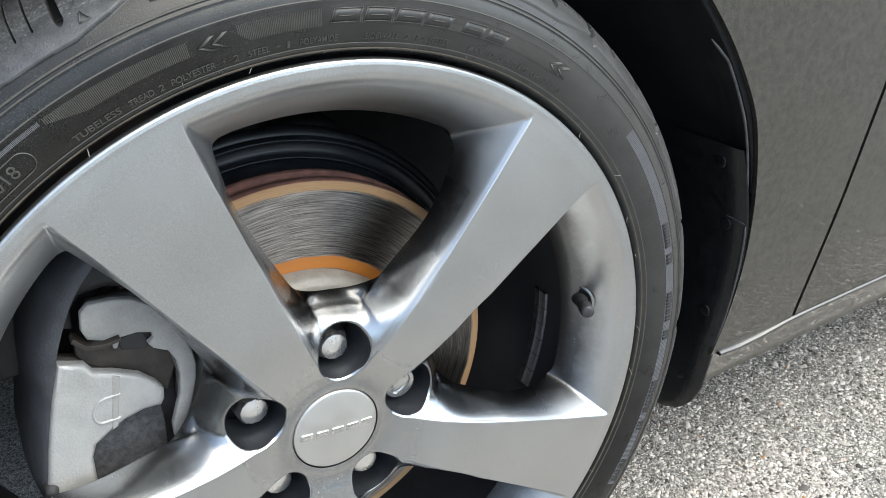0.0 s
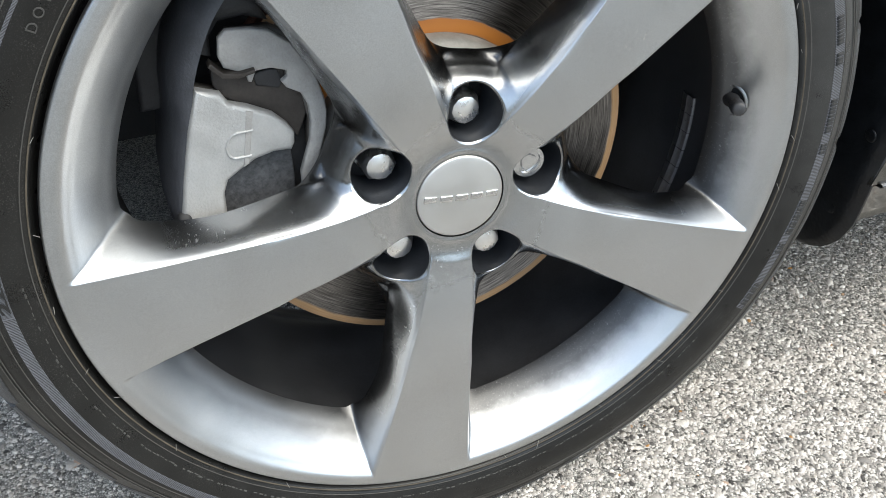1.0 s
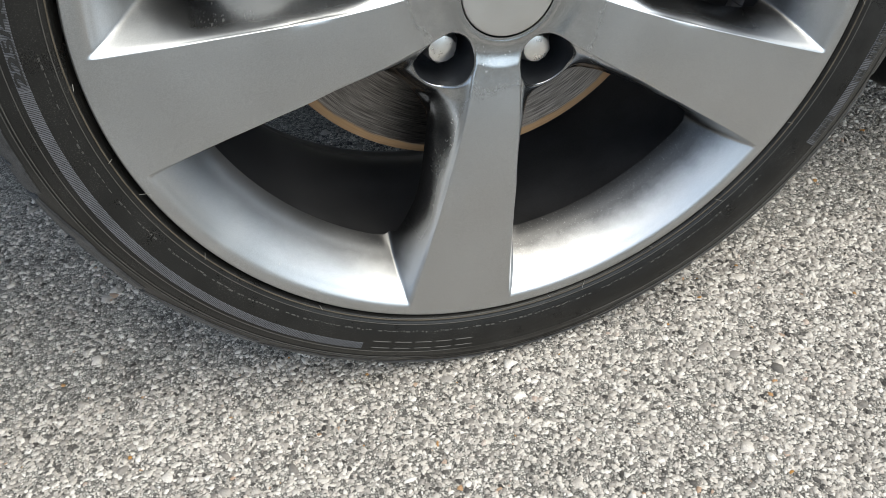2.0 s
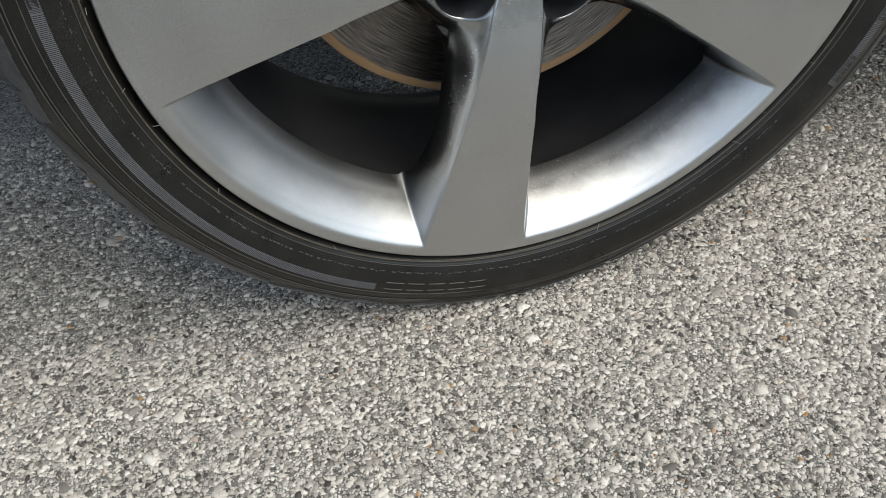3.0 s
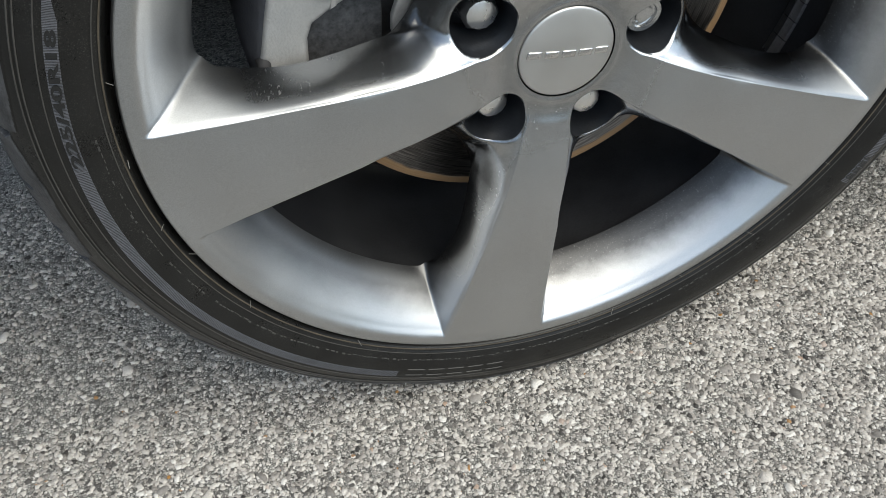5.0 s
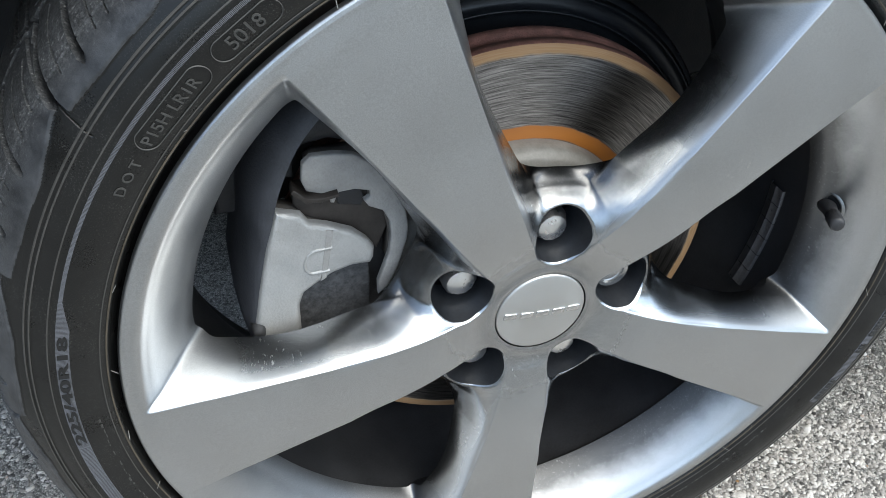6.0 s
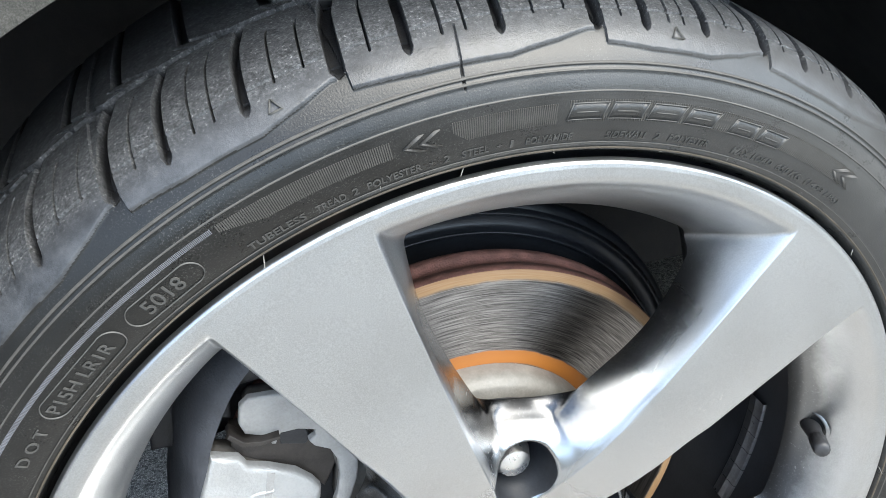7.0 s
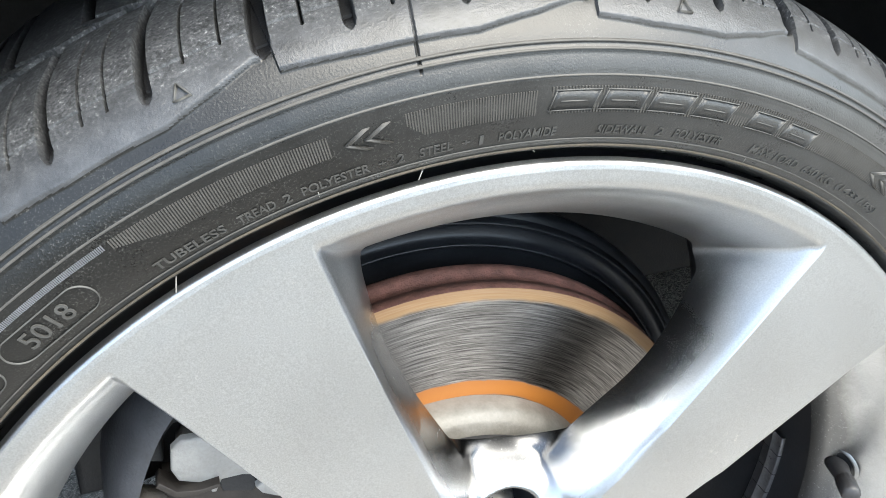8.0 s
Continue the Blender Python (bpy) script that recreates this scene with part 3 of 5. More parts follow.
def casting():
    rows = np.unique(np.round(np.concatenate([np.arange(0.0307, 0.2395, 0.0009), np.arange(0.2395, 0.2493, 0.00045)]), 6))
    n_rows = len(rows)
    wf, wb = face_half(rows), foot_half(rows)
    pf = np.arcsin(np.clip(wf / rows, 0, 0.5))
    pb = np.minimum(np.arcsin(np.clip(wb / rows, 0, 0.57)), radians(34))
    half = STEP / 2
    cols = []
    d = np.minimum(0.002 / rows, (pb - pf) * 0.2)
    for lo, hi, n in ((0 * pf, pf - d, 12), (pf - d, pf + d, 8), (pf + d, pb - d, 18), (pb - d, pb + d, 4), (pb + d, 0 * pb + half, 18)):
        for k in range(n):
            cols.append(lo + (hi - lo) * k / n)
    right = np.stack(cols, 1)                       # from a spoke's middle to a window's middle
    left = (STEP - np.concatenate([np.full((n_rows, 1), half), right[:, :0:-1]], 1))
    one = np.concatenate([right, left], 1)
    ang = np.concatenate([one + TH0 + k * STEP for k in range(5)], 1)
    rad = np.repeat(rows[:, None], ang.shape[1], 1)
    inside = keep(rad, ang) > 0
    near = np.zeros_like(inside)
    pick = np.zeros((*inside.shape, 2), int)
    jj, ii = np.indices(inside.shape)
    nc = ang.shape[1]
    for dj in (-1, 0, 1):
        for di in (-1, 0, 1):
            j2, i2 = np.clip(jj + dj, 0, n_rows - 1), (ii + di) % nc
            ok = ~inside & inside[j2, i2] & ~near
            near |= ok
            pick[ok] = np.stack([j2[ok], i2[ok]], -1)
    jn, in_ = np.nonzero(near)
    pj, pi_ = pick[jn, in_].T
    r0, a0, r1, a1 = rad[pj, pi_], ang[pj, pi_], rad[jn, in_], ang[jn, in_]
    a1 = a0 + (a1 - a0 + math.pi) % (2 * math.pi) - math.pi
    lo, hi = np.zeros(len(r0)), np.ones(len(r0))
    for _ in range(18):
        mid = (lo + hi) / 2
        good = keep(r0 + (r1 - r0) * mid, a0 + (a1 - a0) * mid) > 0
        lo, hi = np.where(good, mid, lo), np.where(good, hi, mid)
    rad[jn, in_], ang[jn, in_] = r0 + (r1 - r0) * lo, a0 + (a1 - a0) * lo
    y, kind = surface(rad, ang)
    use = inside | near
    verts = np.stack([rad * np.cos(ang), y, ZC + rad * np.sin(ang)], -1).reshape(-1, 3)
    a, b = np.arange(n_rows - 1)[:, None], np.arange(nc)[None]
    c = (b + 1) % nc
    quads = np.stack([a * nc + b, (a + 1) * nc + b, (a + 1) * nc + c, a * nc + c], -1).reshape(-1, 4)
    flat_use, flat_in = use.ravel(), inside.ravel()
    quads = quads[flat_use[quads].all(1) & flat_in[quads].any(1)]
    fk = kind.ravel()[quads[:, 0]]
    sector = np.round((ang.ravel()[quads[:, 0]] - TH0) / STEP).astype(int) % 5
    owner = np.where(fk == 0, 10 + sector, fk)
    # turn the open edges back into walls
    e = np.concatenate([quads[:, [k, (k + 1) % 4]] for k in range(4)])
    who = np.tile(owner, 4)
    key = np.sort(e, 1)
    _, first, count = np.unique(key, axis=0, return_index=True, return_counts=True)
    edges, eo = e[first[count == 1]], who[first[count == 1]]
    rr = rad.ravel()
    sel = (rr[edges].max(1) < 0.23) & (rr[edges].min(1) > 0.0325)
    edges, eo = edges[sel], eo[sel]
    ids = np.unique(edges)
    new_at = {int(v): len(verts) + k for k, v in enumerate(ids)}
    base = verts[ids]
    deep = base.copy()
    # bolt holes go straight back, windows are undercut
    aa = ang.ravel()[ids]
    h = STEP / 2 - off_spoke(aa)
    bolt = np.hypot(rr[ids] * np.cos(h) - HOLE_AT, rr[ids] * np.sin(h)) < HOLE_R * 1.12
    eps = 1e-4
    gr = (keep(rr[ids] + eps, aa) - keep(rr[ids] - eps, aa)) / (2 * eps)
    ga = (keep(rr[ids], aa + eps) - keep(rr[ids], aa - eps)) / (2 * eps * rr[ids])
    dirx, dirz = gr * np.cos(aa) - ga * np.sin(aa), gr * np.sin(aa) + ga * np.cos(aa)
    norm = np.maximum(np.hypot(dirx, dirz), 1e-6)
    under = np.where(bolt, 0.0, 0.014)
    deep[:, 1] += np.where(bolt, 0.036, 0.011)
    deep[:, 0] += dirx / norm * under
    deep[:, 2] += dirz / norm * under
    # slopes of the front give its normals, the walls have their own
    e = 2e-4
    rf, af = rad.ravel(), ang.ravel()
    yr = (surface(rf + e, af)[0] - surface(rf - e, af)[0]) / (2 * e)
    ya = (surface(rf, af + e / rf)[0] - surface(rf, af - e / rf)[0]) / (2 * e)
    nx, nz = yr * np.cos(af) - ya * np.sin(af), yr * np.sin(af) + ya * np.cos(af)
    front_n = np.stack([nx, -np.ones_like(nx), nz], -1)
    front_n /= np.linalg.norm(front_n, axis=1, keepdims=True)
    wall_n = np.stack([-dirx / norm, np.where(bolt, -0.3, 0.2), -dirz / norm], -1)
    wall_n /= np.linalg.norm(wall_n, axis=1, keepdims=True)
    base_verts = verts
    verts = np.concatenate([verts, deep])
    walls, wo = [], []
    for (p, q), o in zip(edges, eo):
        m1, m2 = new_at[int(p)], new_at[int(q)]
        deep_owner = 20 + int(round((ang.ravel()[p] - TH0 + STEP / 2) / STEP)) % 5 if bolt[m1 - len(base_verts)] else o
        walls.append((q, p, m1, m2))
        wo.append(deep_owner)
    walls = np.array(walls)
    inner = walls - len(base_verts)
    inner[:, 0], inner[:, 1] = inner[:, 3], inner[:, 2]
    normals = np.concatenate([front_n[quads], wall_n[inner]])
    faces = np.concatenate([quads, walls])
    owner = np.concatenate([owner, np.array(wo)])
    return verts, faces, owner, normals


def vertex_normals(verts, faces):
    v = verts[faces]
    n = np.cross(v[:, 2] - v[:, 0], v[:, 3] - v[:, 1])
    out = np.zeros_like(verts)
    for k in range(4):
        np.add.at(out, faces[:, k], n)
    return out / np.maximum(np.linalg.norm(out, axis=1, keepdims=True), 1e-12)


cv, cf, co, cn = casting()
# walls of the bolt wells are coloured near black for the shade inside
for piece, name, label in ((1, "rim", ""), (2, "hub", ""), *((10 + k, "spoke", "") for k in range(5)), *((20 + k, "bolt_well", "well round a nut, blackened for its shade") for k in range(5))):
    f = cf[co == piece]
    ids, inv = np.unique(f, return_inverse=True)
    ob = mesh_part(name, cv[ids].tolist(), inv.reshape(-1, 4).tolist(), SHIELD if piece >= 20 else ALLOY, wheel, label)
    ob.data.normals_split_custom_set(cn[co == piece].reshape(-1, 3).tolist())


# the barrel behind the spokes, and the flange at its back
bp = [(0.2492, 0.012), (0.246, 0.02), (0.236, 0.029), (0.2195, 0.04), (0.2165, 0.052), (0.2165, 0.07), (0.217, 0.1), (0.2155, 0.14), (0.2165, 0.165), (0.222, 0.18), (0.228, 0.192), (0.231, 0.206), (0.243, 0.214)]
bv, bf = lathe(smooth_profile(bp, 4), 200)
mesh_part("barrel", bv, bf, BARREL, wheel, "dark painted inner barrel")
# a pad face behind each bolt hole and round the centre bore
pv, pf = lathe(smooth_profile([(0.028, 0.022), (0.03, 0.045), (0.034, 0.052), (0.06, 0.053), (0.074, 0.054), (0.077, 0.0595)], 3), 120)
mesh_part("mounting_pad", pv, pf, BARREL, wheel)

cp = smooth_profile([(0.0001, 0.0122), (0.012, 0.0124), (0.022, 0.0132), (0.028, 0.0141), (0.0297, 0.015), (0.03, 0.0168), (0.03, 0.024)], 5)
kv, kf = lathe(cp, 96)
cap = mesh_part("centre_cap", kv, kf, CAP, wheel, "round satin grey centre cap")
sv, sf = lathe([(0.03, 0.0178), (0.0312, 0.0178)], 96)
mesh_part("cap_gap", sv, sf, BLACK, wheel, "dark seam round the cap")

# five raised shapes in a row on the cap
tilt = radians(-7.0)
for k in range(5):
    u = -0.0213 + k * 0.01065
    bm = box_bm((0.0088, 0.0014, 0.0046), bevel=0.0006, segments=2)
    for v in bm.verts:
        v.co.x += v.co.z * 0.1
    bm.verts.ensure_lookup_table()
    y0 = float(np.interp(abs(u), [0, 0.012, 0.022, 0.0275], [0.0122, 0.0124, 0.0132, 0.0141]))
    bmesh.ops.transform(bm, matrix=Matrix.Translation((0, y0, ZC)) @ Matrix.Rotation(-tilt, 4, "Y") @ Matrix.Translation((u, 0, 0.001)), verts=bm.verts)
    part("emblem_bar", bm, ZINC, cap, "raised bright bar")


def nut_mesh(locking):
    bm = bmesh.new()
    if locking:
        rows = [(0.0, 0.0), (0.0045, 0.0), (0.0052, 0.0016), (0.0068, 0.0016), (0.0072, 0.0), (0.0098, 0.0), (0.0106, 0.0012), (0.0106, 0.026)]
        sides = 24
    else:
        rows = [(0.0, -0.0012), (0.0045, -0.0006), (0.0078, 0.0008), (0.0098, 0.004), (0.0104, 0.0065), (0.0104, 0.024), (0.0125, 0.026)]
        sides = 12
    rings = []
    for j, (r, y) in enumerate(rows):
        if r == 0:
            rings.append([bm.verts.new((0, y, 0))])
            continue
        ring = []
        for i in range(sides):
            a = 2 * math.pi * i / sides
            rr = r
            if not locking and j >= 3:
                rr = r * (1.0 if i % 2 else 0.9)
            if locking and 1 <= j <= 4:
                rr = r * (1.0 + 0.06 * math.sin(3 * a))
            ring.append(bm.verts.new((rr * math.cos(a), y, rr * math.sin(a))))
        rings.append(ring)
    for p, q in zip(rings, rings[1:]):
        for i in range(sides):
            k = (i + 1) % sides
            if len(p) == 1:
                bm.faces.new((p[0], q[k], q[i]))
            else:
                bm.faces.new((p[i], p[k], q[k], q[i]))
    bmesh.ops.recalc_face_normals(bm, faces=bm.faces)
    return bm


for k in range(5):
    a = TH0 - STEP / 2 - k * STEP
    x, y, z = on_wheel(0.055, a, 0.0275)
    bm = nut_mesh(k == 1)
    bmesh.ops.transform(bm, matrix=pose(x, y, z, 0, 25 * k, 0) @ Matrix.Diagonal((1.16, 1.0, 1.16, 1)), verts=bm.verts)
    sharp(part("lug_nut", bm, ZINC if k == 1 else CHROME, wheel, "keyed locking nut" if k == 1 else "domed chrome nut"), 40)

# valve
va = radians(4.6)
hv, hf = lathe([(0.0001, 0.0), (0.0085, 0.0), (0.0100, 0.0002), (0.0108, 0.0004)], 40)
rv, rf = lathe([(0.0106, 0.0006), (0.0112, -0.0002), (0.0120, 0.0), (0.0130, 0.0012)], 40)
hole_at, hole_n = Vector(on_wheel(0.2167, va, 0.0306)), Vector((-math.cos(va) * 0.93, -0.37, -math.sin(va) * 0.93)).normalized()
turn = Vector((0, -1, 0)).rotation_difference(hole_n).to_matrix().to_4x4()
def at_valve(verts):
    m = Matrix.Translation(hole_at + hole_n * 0.0012) @ turn
    return [tuple(m @ (Vector(v) - Vector((0, 0, ZC)))) for v in verts]
# no hole is cut: a black disc on the dish gives the opening's shade
hole = mesh_part("valve_hole_disc", at_valve(hv), hf, BLACK, wheel, "black disc for the shaded valve opening")
mesh_part("hole_rim", at_valve(rv), rf, ALLOY, hole, "bright rim")
stem_axis = (Vector(on_wheel(0.2003, radians(7.6), -0.0015)) - hole_at).normalized()
turn = Vector((0, -1, 0)).rotation_difference(stem_axis).to_matrix().to_4x4()
def on_stem(rows, n=20, wave=0):
    v, f = lathe(rows, n)
    m = Matrix.Translation(hole_at) @ turn
    out = []
    for i, q in enumerate(v):
        q = Vector(q) - Vector((0, 0, ZC))
        if wave and i % 2:
            q.x *= 0.93
            q.z *= 0.93
        out.append(tuple(m @ q))
    return out, f
v, f = on_stem([(0.0001, 0.002), (0.0062, 0.002), (0.0056, -0.003), (0.0046, -0.012), (0.0043, -0.018)])
stem = mesh_part("valve_stem", v, f, VALVE, wheel, "black rubber valve stem")
v, f = on_stem([(0.0043, -0.018), (0.0052, -0.0185), (0.0052, -0.0315), (0.0046, -0.033), (0.0034, -0.0338), (0.0001, -0.0338)], 28, 1)
mesh_part("valve_cap", v, f, VALVE, stem, "ribbed grey valve cap")

# stick-on weights in the barrel
for k in range(6):
    a0, a1 = radians(-k * 4.0), radians(-k * 4.0 - 3.85)
    rows = [(0.2170, 0.072), (0.2148, 0.0723), (0.2143, 0.0735), (0.2143, 0.0795), (0.2136, 0.0799), (0.2136, 0.0806), (0.2143, 0.081), (0.2143, 0.0862), (0.2148, 0.0872), (0.2170, 0.0876)]
    v, f = lathe(rows, 4, a1, a0)
    mesh_part("wheel_weight", v, f, WEIGHT, wheel, "grey stick-on balance weight")

# ---- tyre ----
tyre = empty("tyre", 0, 0.1, 0, "black low-profile rubber tyre with moulded sidewall lettering", "tyre")
SIDE = smooth_profile([(0.238, 0.028), (0.2470, 0.0195), (0.2494, 0.0115), (0.2512, 0.0078), (0.2535, 0.0035), (0.262, -0.001), (0.272, -0.0038), (0.281, -0.0036), (0.2885, -0.001), (0.296, 0.0035), (0.303, 0.010), (0.309, 0.020), (0.3135, 0.035), (0.3165, 0.06), (0.318, 0.08)], 24)
REST = smooth_profile([(0.318, 0.08), (0.3185, 0.11), (0.3165, 0.16), (0.3135, 0.185), (0.305, 0.21), (0.285, 0.222), (0.26, 0.218), (0.240, 0.2)], 5)


def wall_y(r):
    pts = [q for q in SIDE if q[1] < 0.02]
    return float(np.interp(r, [q[0] for q in pts], [q[1] for q in pts]))


CORNERS = [66.5, 82.5, 102.7, 120.7]
while CORNERS[-1] < 66.5 + 360 - 19:
    CORNERS.append(CORNERS[-1] + (360 - 54.2) / 17)


def pit(x, half, edge):
    """1 inside a band of that half width, falling to 0 over its edge."""
    return np.clip((half + edge - np.abs(x)) / edge, 0, 1)


def step(x, w):
    t = np.clip(x / w + 0.5, 0, 1)
    return t * t * (3 - 2 * t)


def slant(y):
    """How far the tread's slots have turned round the axle, in degrees, at a distance y across the tyre."""
    return np.interp(y, [0.0, 0.0105, 0.022, 0.045, 0.062, 0.08], [0.7, 0.32, 0.0, -0.62, -1.5, -2.4])


def tread_relief(deg, r, y):
    """Heights over the plain tyre: tread grooves, slots, sipes, the shoulder's ledge and the sidewall's rings."""
    out = np.zeros(np.broadcast(deg, r).shape)
    block = np.zeros(out.shape, bool)
    mm = np.pi / 180 * 0.31
    lean = slant(y)
    lean2 = np.interp(y, [0.066, 0.08], [0.0, 4.5])
    for i, c in enumerate(CORNERS):
        pitch = (CORNERS[i + 1] if i + 1 < len(CORNERS) else CORNERS[0] + 360) - c
        d = (deg - c + 180) % 360 - 180
        near = (d > -pitch * 0.3) & (d < pitch * 1.1)
        # ledge of the shoulder, from this corner down to the next groove
        back = c - (CORNERS[i - 1] + (0 if i else -360))
        u = -d / back
        line = np.interp(u, [0.0, 0.25, 0.6, 0.8, 0.93], [0.0052, 0.0038, 0.0036, 0.0062, 0.0092])
        here = (u >= 0) & (u < 0.955) & (r > 0.29)
        out += 0.0013 * step(y - line, 0.0015) * here
        block |= here & (y > line)
        for at, y0, half in ((0.25 / 18, 0.0095, 0.0034), (7.2 / 18, 0.0098, 0.0021), (13.5 / 18, 0.0092, 0.0021)):
            x = (d - at * pitch - lean) * mm
            taper = np.clip((y - y0) / 0.008, 0, 1)
            end = np.sqrt(np.clip((y - y0) / 0.0025, 0, 1))
            out -= near * 0.0065 * pit(x, half * 0.8 * end, 0.0006) * (0.25 + 0.75 * taper) * step(y - y0, 0.0012) * (y < 0.0655)
        for at, y0, y1 in ((2.45 / 18, 0.0175, 0.05), (4.7 / 18, 0.0165, 0.052), (9.5 / 18, 0.0135, 0.056), (11.1 / 18, 0.0135, 0.056), (15.9 / 18, 0.0145, 0.056)):
            x = (d - at * pitch - lean) * mm
            out -= near * 0.005 * pit(x, 0.0002, 0.0003) * step(y - y0, 0.001) * step(y1 - y, 0.001)
        # second rib
        for at in (0.0, 7.0 / 18, 13.0 / 18):
            x = (d - at * pitch + 1.6 - lean2 * 1.0) * mm
            out -= near * 0.006 * pit(x, 0.0021, 0.0006) * (y > 0.0655)
            x = (d - (at + 0.17) * pitch + 1.6 - lean2 * 0.6) * mm
            out -= near * 0.005 * pit(x, 0.0004, 0.00045) * (y > 0.069) * (y < 0.078)
    out -= 0.0075 * pit(y - 0.0675, 0.0026, 0.0005)
    side = (y < 0.012)
    for at, h, w in ((0.2893, 0.0006, 0.0005), (0.2912, 0.0005, 0.0004), (0.2802, 0.0004, 0.0004), (0.2538, 0.0006, 0.0005), (0.2558, 0.0002, 0.0004), (0.2572, 0.0004, 0.0005)):
        out += side * h * pit(r - at, w * 0.5, w * 0.8)
    # seams of the mould down over the shoulder
    for at, y1 in ((94.75, 0.0165), (139.3, 0.0155)):
        x = (deg - at + (y + 0.002) * 32) * mm
        out -= 0.0012 * pit(x, 0.0002, 0.00035) * (r > 0.2875) * (y < y1)
    # hairline left by the mould across the blocks
    out -= 0.001 * pit(y - 0.0183, 0.0002, 0.0004)
    return out, block | (y > 0.0105)


def tyre_mesh():
    deg = np.concatenate([np.arange(60, 140, 0.055), np.arange(140, 195, 0.12), np.arange(195, 240, 0.2), np.arange(240, 330, 0.4), np.arange(330, 375, 0.6), np.arange(375, 420, 0.15)])
    side = np.array(SIDE)
    seg = np.r_[0, np.cumsum(np.hypot(*np.diff(side, axis=0).T))]
    at_r = np.interp(seg, seg, side[:, 0])
    s0, s1 = np.interp(0.2905, at_r, seg), np.interp(0.309, at_r, seg)
    fine = np.concatenate([np.arange(0, s0, 0.0009), np.arange(s0, s1, 0.0004), np.arange(s1, seg[-1], 0.0005)])
    rows = np.stack([np.interp(fine, seg, side[:, 0]), np.interp(fine, seg, side[:, 1])], 1)
    rows = np.concatenate([rows, np.array(REST)])
    t = np.gradient(rows, axis=0)
    t /= np.linalg.norm(t, axis=1, keepdims=True)
    nr, ny = t[:, 1], -t[:, 0]
    D, Rr = np.meshgrid(deg, rows[:, 0])
    Yy = np.repeat(rows[:, 1:], len(deg), 1)
    D = D + slant(Yy) * step(Yy - 0.0105, 0.005)  # columns of the mesh run along the slots
    h, block = tread_relief(D, Rr, Yy)
    R2, Y2 = Rr + h * nr[:, None], Yy + h * ny[:, None]
    a = np.radians(D)
    z = ZC + R2 * np.sin(a)
    # where the tyre stands on the ground it is pressed flat and bulges
    press = np.clip((0.03 - z) / 0.03, 0, 1)
    Y2 = Y2 - 0.003 * press * (Y2 < 0.03)
    verts = np.stack([R2 * np.cos(a), Y2, np.maximum(z, 0.0008)], -1).reshape(-1, 3)
    n, m = rows.shape[0], len(deg)
    i, j = np.arange(n - 1)[:, None], np.arange(m)[None]
    k = (j + 1) % m
    quads = np.stack([i * m + j, (i + 1) * m + j, (i + 1) * m + k, i * m + k], -1).reshape(-1, 4)
    wall = ~block.ravel()[quads].any(1)
    return verts, quads, np.where(wall, 0, 1)


def quick_mesh(name, verts, quads, mat, parent=None, label=""):
    ids, inv = np.unique(quads, return_inverse=True)
    me = bpy.data.meshes.new(name)
    me.vertices.add(len(ids))
    me.vertices.foreach_set("co", verts[ids].ravel())
    me.loops.add(inv.size)
    me.loops.foreach_set("vertex_index", inv.ravel().astype(np.int32))
    me.polygons.add(len(quads))
    me.polygons.foreach_set("loop_start", (4 * np.arange(len(quads))).astype(np.int32))
    me.update(calc_edges=True)
    me.polygons.foreach_set("use_smooth", [True] * len(quads))
    me.materials.append(mat)
    ob = new(name, me)
    if parent:
        adopt(ob, parent)
    if label:
        tagged(ob, label)
    return ob, ids


yv, yq, yw = tyre_mesh()
yn = vertex_normals(yv, yq)
assert yn[yv[:, 1] < 0.0].mean(0)[1] < 0
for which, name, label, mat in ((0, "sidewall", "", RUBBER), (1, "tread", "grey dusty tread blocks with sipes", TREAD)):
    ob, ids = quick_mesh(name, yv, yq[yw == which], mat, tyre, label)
    if which:
        ob.data.set_sharp_from_angle(angle=radians(32))
    else:
        ob.data.normals_split_custom_set_from_vertices((yn[ids]).tolist())


def text_mesh(text, bold=0.0):
    """Flat outlines of a text in the built-in font: vertices and faces, letters one unit high."""
    cu = bpy.data.curves.new("letters", "FONT")
    cu.body, cu.size, cu.resolution_u, cu.align_x, cu.offset = text, 1.0, 3, "CENTER", bold
    ob = bpy.data.objects.new("letters", cu)
    scene.collection.objects.link(ob)
    bpy.context.view_layer.update()
    me = ob.evaluated_get(bpy.context.evaluated_depsgraph_get()).to_mesh()
    v = [tuple(q.co) for q in me.vertices]
    f = [tuple(p.vertices) for p in me.polygons]
    ob.evaluated_get(bpy.context.evaluated_depsgraph_get()).to_mesh_clear()
    bpy.data.objects.remove(ob)
    bpy.data.curves.remove(cu)
    return v, f


def arc_letters(text, deg0, deg1, r0, r1, mat, label, raise_by=0.0006, name="lettering", bold=0.0):
    """Raised letters bent round the sidewall, from deg0 (their left) to deg1, between two radii."""
    v, f = text_mesh(text, bold)
    xs, ys = [q[0] for q in v], [q[1] for q in v]
    x0, x1, y0, y1 = min(xs), max(xs), min(0.0, min(ys)), max(ys)
    out = []
    for lift in (raise_by, -0.0004):
        for x, y, _ in v:
            r = r0 + (r1 - r0) * (y - y0) / (y1 - y0)
            a = radians(deg0 + (deg1 - deg0) * (x - x0) / (x1 - x0))
            out.append(on_wheel(r, a, wall_y(r) - lift))
    n = len(v)
    faces = [tuple(q) for q in f]
    use = {}
    for q in f:
        for a, b in zip(q, q[1:] + q[:1]):
            key = (min(a, b), max(a, b))
            use[key] = None if key in use else (a, b)
    faces += [(b, a, a + n, b + n) for e in use.values() if e for a, b in (e,)]
    return mesh_part(name, out, faces, mat, tyre, label, smooth=False)


